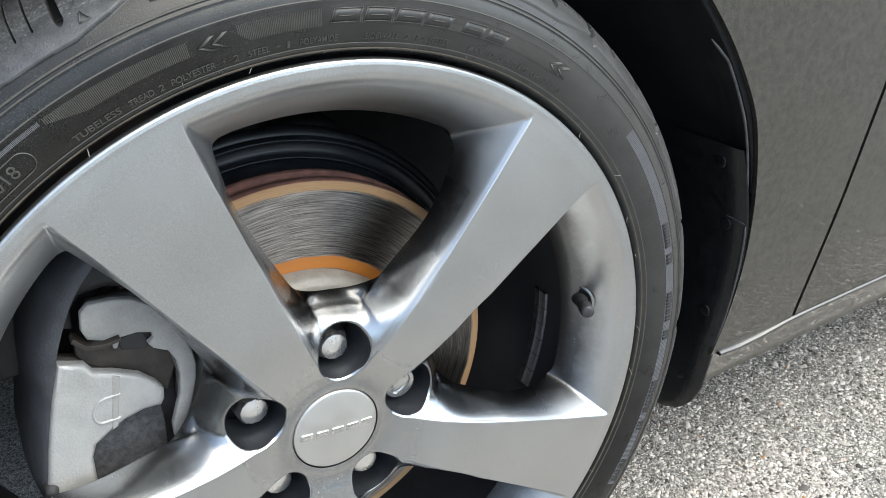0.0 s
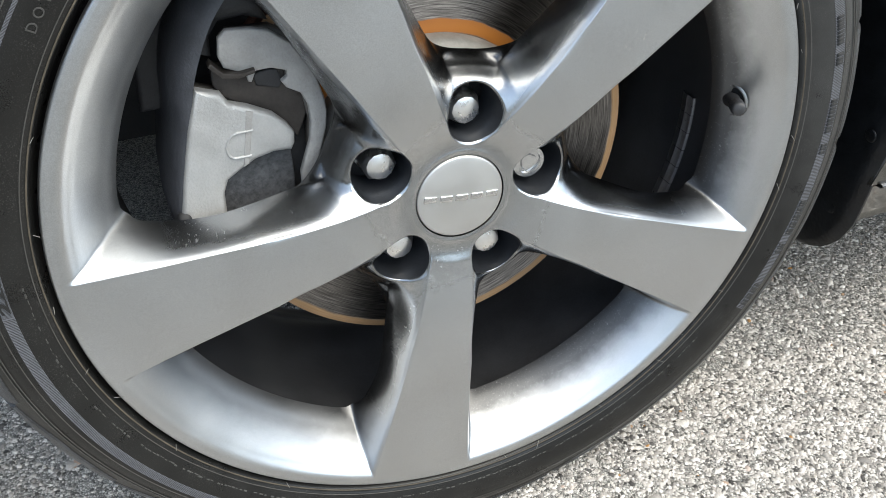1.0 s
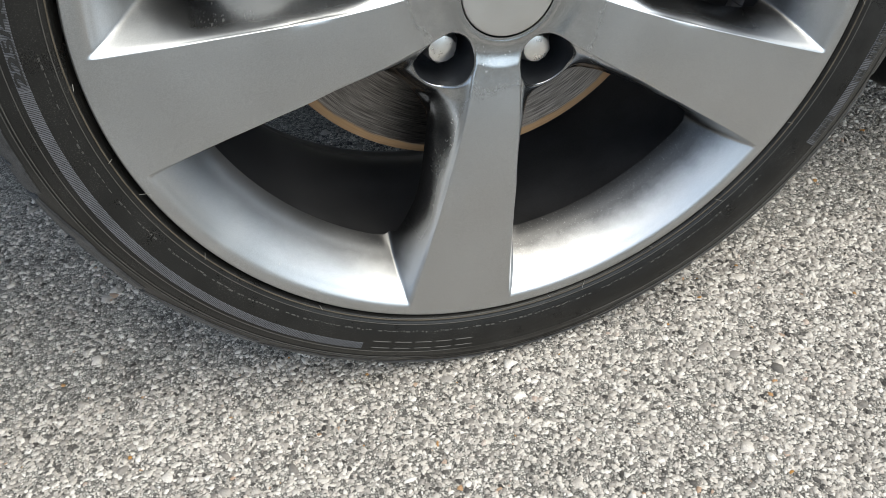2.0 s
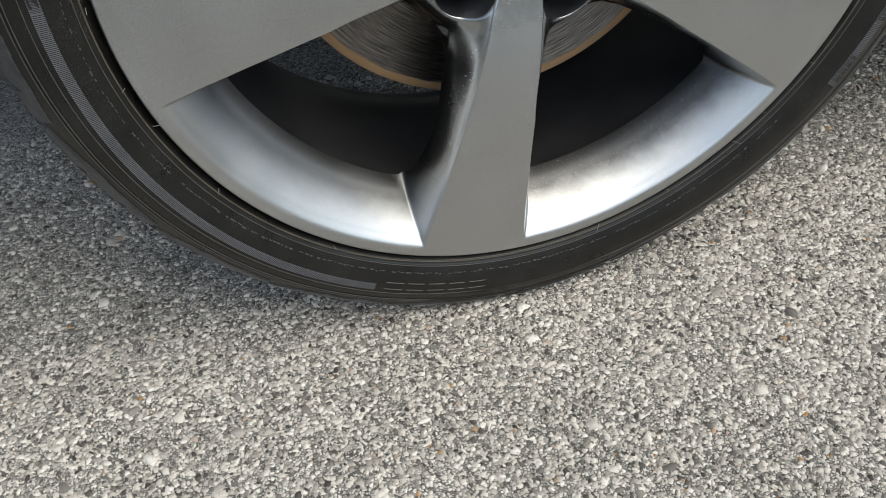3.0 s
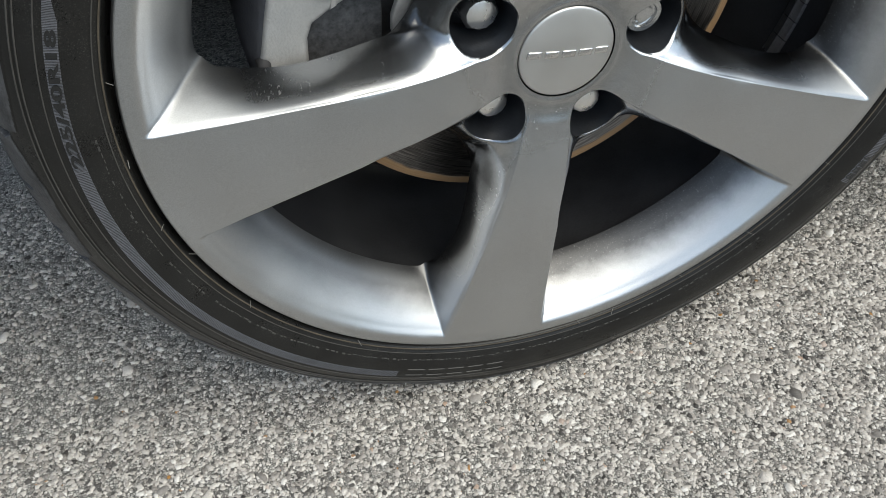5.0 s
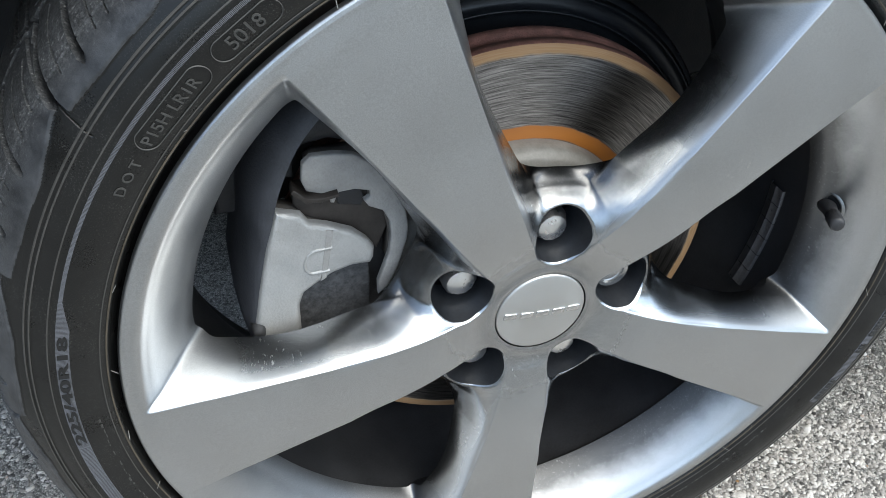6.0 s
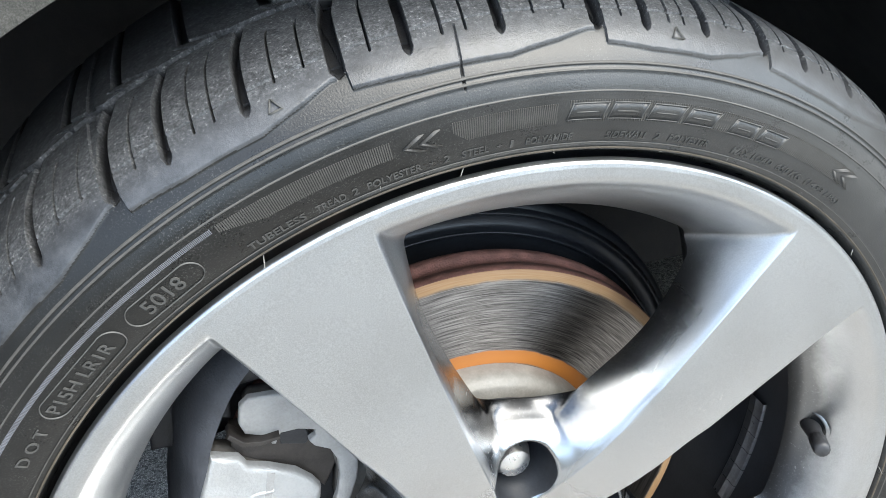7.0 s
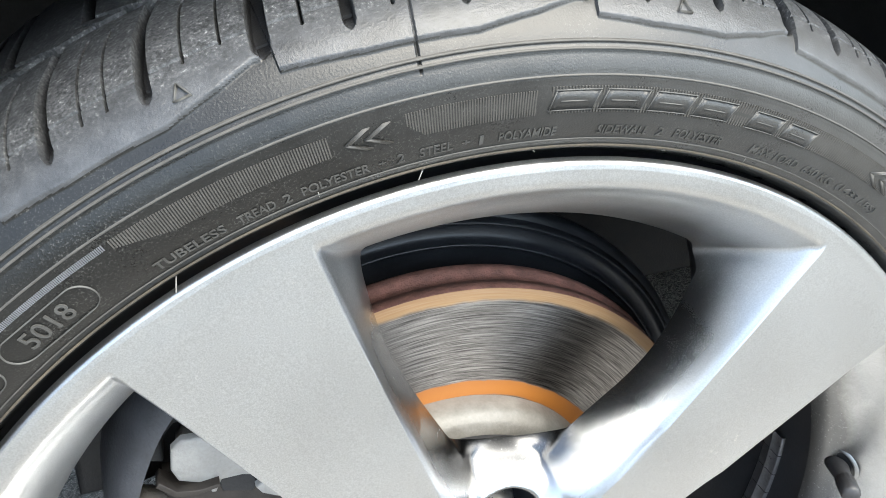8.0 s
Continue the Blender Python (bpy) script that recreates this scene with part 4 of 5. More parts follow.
for word, d0, d1 in (("TUBELESS", 115.6, 110.1), ("TREAD", 109.1, 106.3), ("2", 105.7, 105.1), ("POLYESTER", 104.3, 99.3), ("+", 98.6, 98.1), ("2", 97.3, 96.7), ("STEEL", 95.6, 93.1),
                     ("+", 92.4, 91.8), ("1", 91.1, 90.8), ("POLYAMIDE", 89.6, 85.1), ("SIDEWALL", 81.7, 77.3), ("2", 76.5, 75.9), ("POLYESTER", 74.9, 70.2), ("MAX. LOAD", 67.2, 61.8), ("650 KG", 61.0, 57.3), ("(1433 LBS)", 56.5, 50.6)):
    small = word == "+"
    arc_letters(word, d0, d1, 0.2603 if small else 0.2594, 0.2621 if small else 0.263, LETTER, "small moulded word", 0.0005, bold=0.008)
arc_letters("5018", 125.4, 121.4, 0.2642, 0.2712, LETTER, "moulded date figures", 0.0007)
arc_letters("D O T", 144.0, 139.7, 0.2638, 0.2688, LETTER, "moulded letters", 0.0006)
arc_letters("P15H LR1R", 137.7, 129.6, 0.2646, 0.2702, LETTER, "moulded code", 0.0006)
arc_letters("225/40R18", 178.8, 162.2, 0.2719, 0.2769, BLACK_RUBBER, "black size figures on the ribbed band", 0.0009, bold=0.025)


def bent_bar(deg0, deg1, r0, r1, mat, lift=0.0006, name="moulded_bar", label="", n=6, slant=0.0):
    """A raised bar that follows the sidewall."""
    rows = [(r0, -0.0004), (r0 + 0.0001, lift), (r1 - 0.0001, lift), (r1, -0.0004)]
    verts, faces = [], []
    for r, h in rows:
        for i in range(n + 1):
            a = radians(deg0 + (deg1 - deg0) * i / n - slant * (r - r0) / (r1 - r0))
            verts.append(on_wheel(r, a, wall_y(r) - h))
    for j in range(3):
        for i in range(n):
            p = j * (n + 1) + i
            faces.append((p, p + 1, p + n + 2, p + n + 1))
    for i in (0, n):
        faces.append(tuple(j * (n + 1) + i for j in range(4)))
    return verts, faces


def join_bars(name, bars, mat, label, kind=""):
    verts, faces = [], []
    for v, f in bars:
        n = len(verts)
        verts += v
        faces += [tuple(i + n for i in q) for q in f]
    ob = mesh_part(name, verts, faces, mat, tyre, label, smooth=False)
    return tagged(ob, kind=kind) if kind else ob


# the maker's name: five wide shapes and two more, plain and outlined
for d0, d1, r0, r1 in ((86.2, 82.8, 0.2692, 0.2768), (82.3, 78.9, 0.2692, 0.2768), (78.4, 75.0, 0.2690, 0.2766), (74.5, 71.2, 0.2688, 0.2762), (69.4, 66.4, 0.2684, 0.2756), (65.8, 62.8, 0.2682, 0.2752)):
    v, f = bent_bar(d0, d1, r0, r1, LETTER, 0.0004, slant=0.5)
    bar = mesh_part("moulded_bar", v, f, RUBBER, tyre, "wide raised bar with a thin outline")
    w = 0.09
    for e0, e1, q0, q1, lean in ((d0, d1, r0, r0 + 0.0005, 0.0), (d0 - 0.47, d1 - 0.47, r1 - 0.0005, r1, 0.0), (d0, d0 - w, r0, r1, 0.5), (d1 + w, d1, r0, r1, 0.5), (d0 - 0.9, d1 + 0.5, (r0 + r1) / 2 - 0.0006, (r0 + r1) / 2 - 0.0001, 0.0)):
        v, f = bent_bar(e0, e1, q0, q1, LETTER, 0.0007, n=3, slant=lean)
        adopt(mesh_part("outline", v, f, LETTER), bar)
# ovals round the code
for d0, d1 in ((127.2, 119.4), (138.4, 128.2)):
    n = 48
    mid, half, rm, rh = (d0 + d1) / 2, abs(d0 - d1) / 2, 0.2675, 0.0062
    cap_deg = math.degrees(rh / 0.27)
    verts, faces = [], []
    for k in range(n):
        a = 2 * math.pi * k / n
        cx, cy = math.cos(a), math.sin(a)
        for s, h in ((1.0, -0.0003), (0.965, 0.0007), (0.935, 0.0007), (0.9, -0.0003)):
            sx = math.copysign(half - cap_deg, cx) + cap_deg * s * cx
            r = rm + rh * s * cy
            verts.append(on_wheel(r, radians(mid - sx), wall_y(r) - h))
    for k in range(n):
        for j in range(3):
            p, q = k * 4 + j, ((k + 1) % n) * 4 + j
            faces.append((p, q, q + 1, p + 1))
    mesh_part("moulded_oval", verts, faces, LETTER, tyre, "thin raised oval")

# fine radial ribs of the decorative band
ribs = []
def rib_field(d0, d1, r_in, r_out, pitch=0.19):
    d = d0
    while d > d1:
        f = (d0 - d) / (d0 - d1)
        a, b = (r_in(f) if callable(r_in) else r_in), (r_out(f) if callable(r_out) else r_out)
        ribs.append(bent_bar(d, d - pitch * 0.5, a, b, LETTER, 0.00035, n=1))
        d -= pitch
rib_field(116.5, 101.6, lambda f: 0.2752 - 0.0055 * min(1, f * 4), lambda f: 0.2785 - 0.0015 * f)
rib_field(96.3, 87.0, lambda f: 0.2725 - 0.0045 * min(1, f * 8), 0.277)
rib_field(86.0, 52.0, 0.2682, lambda f: 0.2778 - 0.001 * f, 0.24)
join_bars("ribbing", ribs, RIBBING, "fine moulded ribs", "stuff")
ribs = []
rib_field(36.0, -34.0, 0.2726, 0.28, 0.26)
rib_field(157.5, 117.0, lambda f: 0.2755 + 0.0008 * f, lambda f: 0.2775 + 0.0010 * f, 0.14)
rib_field(243.0, 179.5, lambda f: 0.2730 - 0.0018 * f, lambda f: 0.279 - 0.0014 * f, 0.22)
rib_field(179.5, 157.5, lambda f: 0.2712 + 0.0045 * max(0.0, (f - 0.82) / 0.18), 0.2776, 0.17)
join_bars("ribbed_band", ribs, GREY_BAND, "grey band of fine ribs", "stuff")
for d0, d1 in ((17.5, 12.8), (11.6, 9.6), (4.2, -1.5), (-3.2, -5.0), (-13.0, -19.5), (-21.0, -23.0), (-29.0, -33.5)):
    k = max(2, round((d0 - d1) / 0.62))
    for i in range(k):
        v, f = bent_bar(d0 + (d1 - d0) * i / k, d0 + (d1 - d0) * (i + 0.72) / k, 0.2737, 0.279, BLACK_RUBBER, 0.0009, n=2)
        mesh_part("moulded_bar", v, f, BLACK_RUBBER, tyre, "dark bar on the ribbed band")
for d0, d1 in ((-115.5, -112.4), (-111.8, -108.9), (-108.3, -105.4), (-104.8, -102.0), (-101.4, -98.4)):
    for r0, r1 in ((0.2708, 0.2713), (0.2767, 0.2772)):
        v, f = bent_bar(d0, d1, r0, r1, LETTER, 0.0006)
        mesh_part("moulded_bar", v, f, LETTER, tyre, "thin raised outline of a bar")
g = random.Random(5)
dots, d = [], 176.0
while d < 318.0:
    w = g.uniform(0.15, 0.7)
    if g.random() < 0.75:
        r = 0.2622 + g.uniform(-0.0004, 0.0004)
        dots.append(bent_bar(d + w, d, r, r + g.uniform(0.0004, 0.0011), LETTER, 0.0004, n=1))
    d += w + g.uniform(0.1, 0.5)
join_bars("fine_moulding", dots, LETTER, "line of tiny moulded dashes", "stuff")
# thin raised rings round the sidewall
for r, w, lift in ((0.2541, 0.0007, 0.0008), (0.2573, 0.0005, 0.0005), (0.2812, 0.0005, 0.0005), (0.2893, 0.0006, 0.0009), (0.2916, 0.0006, 0.0009)):
    v, f = lathe([(r - w, wall_y(r - w) + 0.0004), (r - w * 0.5, wall_y(r - w * 0.5) - lift), (r + w * 0.5, wall_y(r + w * 0.5) - lift), (r + w, wall_y(r + w) + 0.0004)], 320)
    mesh_part("moulded_ring", v, f, BEAD_DIRT if r < 0.255 else RIBBING, tyre, "dusty brown ring beside the rim" if r < 0.255 else "thin raised ring")
# arrows of the maker's mark
for d in (99.2, 97.8, 53.5, 52.0):
    for r0, r1, at, slant in ((0.2685, 0.2722, d, -1.5), (0.2722, 0.276, d + 1.5, 1.5)):
        v, f = bent_bar(at, at - 0.5, r0, r1, LETTER, 0.0008, n=2, slant=slant)
        mesh_part("moulded_arrow", v, f, RIBBING, tyre, "slanted raised stroke")
# rubber whiskers left by the mould
g = random.Random(8)
for k in range(34):
    d = k * 360 / 34 + g.uniform(-3, 3)
    r = g.choice((0.2525, 0.2527, 0.2528))
    base, tip = Vector(on_wheel(r, radians(d), wall_y(r) + 0.0004)), None
    way = (Vector((math.cos(radians(d)), 0, math.sin(radians(d)))) * g.uniform(-0.6, 1.3) + Vector((g.uniform(-0.7, 0.7), -0.8, g.uniform(-0.5, 0.5)))).normalized()
    tip = base + way * g.uniform(0.004, 0.0085)
    sidev = way.cross(Vector((0, 0, 1))).normalized() * 0.0003
    up = way.cross(sidev).normalized() * 0.0003
    pts = [base + sidev, base + up, base - sidev, base - up, tip + sidev * 0.6, tip + up * 0.6, tip - sidev * 0.6, tip - up * 0.6]
    mesh_part("mould_whisker", [tuple(p) for p in pts], [(0, 1, 5, 4), (1, 2, 6, 5), (2, 3, 7, 6), (3, 0, 4, 7), (4, 5, 6, 7)], WHISKER, tyre, "short rubber whisker")
# small raised triangles beside the wear bars
for d in (108.35, 76.2):
    for (d0, y0), (d1, y1) in (((-0.5, 0.0072), (0.0, 0.0112)), ((0.0, 0.0112), (0.5, 0.0072)), ((-0.5, 0.0072), (0.5, 0.0072))):
        pts = []
        for dd, yy in ((d0, y0), (d1, y1)):
            rr = float(np.interp(yy, [q[1] for q in SIDE[168:]], [q[0] for q in SIDE[168:]]))
            for h in (-0.0003, 0.0024):
                for w in (-0.0003, 0.0003):
                    pts.append(on_wheel(rr + h * 0.7, radians(d + dd) + w / 0.3, yy - h * 0.7 + (w if y0 == y1 else 0)))
        mesh_part("wear_mark", pts, [(2, 3, 7, 6), (0, 2, 6, 4), (1, 5, 7, 3), (0, 1, 3, 2), (4, 6, 7, 5)], LETTER, tyre)

# ---- brake ----
brake = empty("brake_disc", 0, 0.1, 0, "vented steel brake disc with rusty inner and outer bands", "brake disc")
dv, df = lathe([(0.0885, 0.0772), (0.0895, 0.077), *[(0.0895 + 0.0615 * k / 12, 0.077) for k in range(1, 13)], (0.1518, 0.0776)], 160)
mesh_part("friction_face", dv, df, DISC, brake, "turned steel face with rust bands")
dv, df = lathe([(0.1518, 0.0776), (0.1522, 0.079), (0.1522, 0.085), (0.1505, 0.0856), (0.1505, 0.094), (0.1522, 0.0946), (0.1522, 0.101), (0.151, 0.103), (0.09, 0.103)], 160)
mesh_part("outer_edge", dv, df, EDGE_RUST, brake, "red brown rusted rim")
dv, df = lathe(smooth_profile([(0.03, 0.0605), (0.06, 0.061), (0.079, 0.0615), (0.0845, 0.0635), (0.0875, 0.068), (0.0885, 0.0772)], 6), 120)
mesh_part("hat", dv, df, HAT, brake, "pale bare metal hat")

shield = empty("dust_shield", 0, 0.12, 0, "black pressed-steel dust shield behind the disc", "dust shield")
dv, df = lathe(smooth_profile([(0.09, 0.122), (0.14, 0.122), (0.1525, 0.119), (0.1555, 0.1145), (0.158, 0.1195), (0.164, 0.1205), (0.1668, 0.117), (0.169, 0.121), (0.1695, 0.13), (0.12, 0.135)], 4), 100, radians(-35), radians(118))
mesh_part("plate", dv, df, SHIELD, shield)
dv, df = lathe(smooth_profile([(0.1695, 0.121), (0.173, 0.123), (0.1745, 0.129), (0.172, 0.134)], 3), 100, radians(-35), radians(118))
mesh_part("rolled_rim", dv, df, SHIELD, shield)
for deg in (20, 62, 100):
    x, y, z = on_wheel(0.13, radians(deg), 0.121)
    bm = bmesh.new()
    bmesh.ops.create_cone(bm, cap_ends=True, segments=6, radius1=0.006, radius2=0.006, depth=0.006)
    bmesh.ops.transform(bm, matrix=pose(x, y, z, 90, 0, 0), verts=bm.verts)
    part("bolt", bm, STEEL, shield)


def prism(outline, y0, y1, bevel=0.003, centre=(0, 0)):
    """A block with that outline of x and height over the axle, from y0 back to y1, with rounded front edges."""
    bm = bmesh.new()
    front = [bm.verts.new((x / 1000 + centre[0], y0, ZC + z / 1000 + centre[1])) for x, z in outline]
    back = [bm.verts.new((v.co.x, y1, v.co.z)) for v in front]
    n = len(front)
    bm.faces.new(front)
    bm.faces.new(back[::-1])
    for i in range(n):
        k = (i + 1) % n
        bm.faces.new((front[k], front[i], back[i], back[k]))
    bmesh.ops.recalc_face_normals(bm, faces=bm.faces)
    if bevel:
        bmesh.ops.bevel(bm, geom=[e for e in bm.edges if abs(e.verts[0].co.y - y0) < 1e-6 and abs(e.verts[1].co.y - y0) < 1e-6], offset=bevel, segments=3, affect="EDGES", profile=0.5)
    return bm


caliper = empty("brake_caliper", -0.12, 0.09, 0.0, "grey cast floating brake caliper over the disc", "brake caliper")
# the finger side with its two lobes, the arched opening and the pad behind it
FRONT = [(-148, 91), (-142, 88.5), (-134, 85.5), (-130.5, 78.5), (-120, 74.5), (-106, 66.5), (-98, 57.5), (-94.5, 51), (-95.5, 44), (-98, 40), (-109, 41), (-121, 38.5), (-130, 34), (-140, 28), (-144, 19), (-145, 7), (-147, -22), (-158, -30), (-172, -22), (-173, 10), (-166, 36), (-157, 66)]
sharp(part("body", prism(FRONT, 0.049, 0.0556, 0.0035), CALIPER, caliper, "light grey cast body, damp and spotted"), 50)
part("body_back", prism([(x * 0.995 - 0.8, z * 0.98) for x, z in FRONT], 0.0553, 0.068, 0.0), GRIMY, caliper, "brown grimed sides behind the front of the casting")
verts, faces = [], []
edge = smooth_profile([(-0.112, 0.15), (-0.132, 0.128), (-0.148, 0.096), (-0.157, 0.062), (-0.1655, 0.036), (-0.1725, 0.01), (-0.1715, -0.024)], 5)
for out, y in ((-0.001, 0.0512), (0.0012, 0.0522), (0.0042, 0.0555), (0.0072, 0.062), (0.0095, 0.073), (0.0108, 0.09), (0.0105, 0.13)):
    for x, z in edge:
        side = out * float(np.interp(z, [-0.02, 0.06, 0.11], [0.6, 1.1, 1.5]))
        verts.append((x - side, y, ZC + z + side * 0.25))
m = len(edge)
for i in range(6):
    for j in range(m - 1):
        p = i * m + j
        faces.append((p, p + 1, p + m + 1, p + m))
mesh_part("bridge", verts, faces, BRIDGE, caliper, "dark bridge over the edge of the disc")
# strip in the shaded colour, drawn in place of a groove
bm = prism([(-121.5, 72.5), (-117.5, 71), (-125.5, 37.5), (-129.5, 35.5)], 0.0484, 0.0505, 0.0005)
part("groove_strip", bm, BRACKET, caliper, "low darker strip standing in for an upright groove of the casting")
bm = prism([(-120, 70), (-104, 64), (-97.5, 55), (-96.5, 46), (-97, 14), (-100, -18), (-150, -25), (-150, 20)], 0.0655, 0.0715, 0.001)
part("pad", bm, PAD, caliper, "dark grey pad backing plate")
# added dark sheet that hides the disc where the gaps lie in shade
bm = prism([(-120, 76), (-92, 84), (-76, 76), (-70, 46), (-72, 14), (-84, -16), (-100, -30), (-140, -30), (-140, 20)], 0.0718, 0.0745, 0.0004)
part("gap_shade", bm, STEEL, caliper, "black sheet added behind the pad for the shade in the gaps")
bm = prism([(-129, 118), (-124, 122), (-111, 121), (-100, 118), (-88, 108), (-77, 88), (-73, 71), (-72.5, 61), (-74, 51), (-81, 31), (-88, 18), (-95, 12), (-94.5, 22), (-86, 43), (-83.5, 56), (-83.5, 67), (-87, 76), (-95, 81), (-97.5, 85.5), (-93.5, 88), (-93.5, 92), (-102, 95), (-111, 95), (-114.5, 88.5), (-116.5, 89), (-117, 94.5), (-129, 100), (-131, 107)], 0.051, 0.0555, 0.0014)
sharp(part("bracket", bm, BRACKET, caliper, "light grey bracket with a curved arm"), 50)
bm = prism([(-127, 116), (-123, 119.5), (-111, 118.5), (-98, 118), (-84, 108), (-74, 88), (-74, 66), (-78, 52), (-84, 34), (-87, 36), (-84, 56), (-86, 74), (-94, 82), (-94, 92), (-112, 96), (-126, 101)], 0.0553, 0.066, 0.0)
part("bracket_web", bm, GRIMY, caliper, "grimed web behind the bracket")
bm = prism([(-152, 110), (-140, 134), (-120, 146), (-104, 138), (-98, 120), (-112, 125), (-126, 124), (-133, 116), (-134, 104)], 0.058, 0.12, 0.006)
part("bracket_lug", bm, STEEL, caliper, "dark upper lug")
bm = prism([(-182, 60), (-176, 128), (-150, 150), (-100, 150), (-92, 112), (-110, 70), (-150, 60)], 0.1, 0.125, 0.004)
part("inner_casting", bm, STEEL, caliper, "dark inner casting")
bm = prism([(-136, 99), (-117, 97), (-108, 96), (-95, 96), (-93, 84), (-84, 77), (-84, 60), (-92, 44), (-97, 52), (-112, 66), (-124, 74), (-133, 80), (-137, 88)], 0.0575, 0.067, 0.0015)
part("pad_ear", bm, RUSTY, caliper, "dark brown pad ear")
bm = prism([(-113, 92), (-104, 93), (-98, 92), (-96, 84), (-99, 80), (-112, 84)], 0.0555, 0.058, 0.001)
part("pad_tab", bm, STEEL, caliper, "dark tab of the pad")
bm = prism([(-136, 106), (-130, 99), (-121, 97), (-112, 98), (-112, 96), (-122, 94.5), (-131, 96), (-138, 104)], 0.046, 0.056, 0.0004)
part("spring_clip", bm, RUSTY, caliper, "rusty brown spring clip")
# round cast mark
verts, faces = [], []
for k in range(-6, 31):
    a = math.pi / 2 + math.pi * min(max(k, 0), 24) / 24
    along = 0.0015 * max(-k, k - 24, 0)
    for r, y in ((0.0095, 0.0496), (0.0088, 0.0478), (0.0078, 0.0478), (0.0071, 0.0496)):
        verts.append((-0.1305 + along + r * math.cos(a) * 0.8 + r * math.sin(a) * 0.2, y, ZC + 0.051 + r * math.sin(a)))
for k in range(36):
    for j in range(3):
        p = k * 4 + j
        faces.append((p, p + 4, p + 5, p + 1))
mesh_part("cast_mark", verts, faces, CALIPER, caliper)
bm = bmesh.new()
bmesh.ops.create_cone(bm, cap_ends=True, segments=16, radius1=0.005, radius2=0.0035, depth=0.014)
bmesh.ops.transform(bm, matrix=Matrix.Translation((-0.171, 0.052, ZC + 0.008)) @ pose(0, 0, 0, 90, 0, 0), verts=bm.verts)
part("bleed_screw", bm, STEEL, caliper, "small dark bleed screw")

knuckle = empty("steering_knuckle", 0, 0.16, 0, "dark cast steering knuckle and strut behind the disc", "suspension")
kv, kf = lathe(smooth_profile([(0.0001, 0.104), (0.05, 0.104), (0.062, 0.108), (0.066, 0.125), (0.05, 0.15), (0.03, 0.19), (0.0001, 0.2)], 3), 40)
mesh_part("hub_carrier", kv, kf, STEEL, knuckle)
bm = prism([(-40, -150), (-20, -160), (20, -160), (40, -150), (48, 0), (60, 60), (75, 160), (40, 170), (-10, 60), (-45, 0)], 0.13, 0.17, 0.01)
part("upright", bm, STEEL, knuckle)
bm = bmesh.new()
bmesh.ops.create_cone(bm, cap_ends=True, segments=32, radius1=0.028, radius2=0.028, depth=0.6)
bmesh.ops.transform(bm, matrix=pose(0.07, 0.185, ZC + 0.36, 6, 6, 0), verts=bm.verts)
part("strut", bm, SHIELD, knuckle)
bm = box_bm((0.09, 0.5, 0.04), (0.02, 0.42, 0.16), 0.012)
part("lower_arm", bm, STEEL, knuckle)

# ---- car ----
car = empty("car", 0.6, 0.8, 0, "dark taupe grey car with glossy metallic paint", "car")


def side_y(z):
    return float(np.interp(z, [0.175, 0.2, 0.218, 0.2235, 0.226, 0.25, 0.32, 0.45, 0.6, 0.75, 0.95], [0.036, 0.027, 0.0185, 0.0125, 0.011, 0.0085, 0.002, -0.008, -0.006, 0.004, 0.03]))


def panel(name, inside, x0, x1, z0, z1, mat, parent, label, dx=0.008, dz=0.006, turn_in=0.016):
    """A sheet of the car's side: a grid over x and height, kept where inside() is positive, with its edge on the contour and turned in."""
    nx, nz = int((x1 - x0) / dx) + 1, int((z1 - z0) / dz) + 1
    xs, zs = np.linspace(x0, x1, nx), np.linspace(z0, z1, nz)
    X, Z = np.meshgrid(xs, zs)
    G = inside(X, Z)
    keep_v = G > 0
    near = np.zeros_like(keep_v)
    for dj in (-1, 0, 1):
        for di in (-1, 0, 1):
            src = np.zeros_like(keep_v)
            j0, j1 = max(dj, 0), nz + min(dj, 0)
            i0, i1 = max(di, 0), nx + min(di, 0)
            src[j0 - dj:j1 - dj, i0 - di:i1 - di] = keep_v[j0:j1, i0:i1]
            near |= src & ~keep_v
    e = 1e-4
    for _ in range(4):
        g = inside(X, Z)
        gx, gz = (inside(X + e, Z) - inside(X - e, Z)) / (2 * e), (inside(X, Z + e) - inside(X, Z - e)) / (2 * e)
        n2 = np.maximum(gx * gx + gz * gz, 1e-6)
        X = np.where(near, X - g * gx / n2, X)
        Z = np.where(near, Z - g * gz / n2, Z)
    use = keep_v | near
    Y = np.vectorize(side_y)(Z)
    verts = np.stack([X, Y, Z], -1).reshape(-1, 3)
    i, j = np.arange(nz - 1)[:, None], np.arange(nx - 1)[None]
    quads = np.stack([i * nx + j, i * nx + j + 1, (i + 1) * nx + j + 1, (i + 1) * nx + j], -1).reshape(-1, 4)
    quads = quads[use.ravel()[quads].all(1) & keep_v.ravel()[quads].any(1)]
    ed = np.concatenate([quads[:, [k, (k + 1) % 4]] for k in range(4)])
    _, first, count = np.unique(np.sort(ed, 1), axis=0, return_index=True, return_counts=True)
    ed = ed[first[count == 1]]
    ids = np.unique(ed)
    at = {int(v): k for k, v in enumerate(ids)}
    a = verts[ids] + (0, 0.0015, 0)
    b = verts[ids] + (0, turn_in, 0)
    n0 = len(verts)
    verts = np.concatenate([verts, a, b])
    walls = []
    for p, q in ed:
        m1, m2 = n0 + at[int(p)], n0 + at[int(q)]
        walls += [(q, p, m1, m2), (m2, m1, m1 + len(ids), m2 + len(ids))]
    ob, _ = quick_mesh(name, verts, np.concatenate([quads, np.array(walls)]), mat, parent, label)
    ob.data.set_sharp_from_angle(angle=radians(40))
    return ob


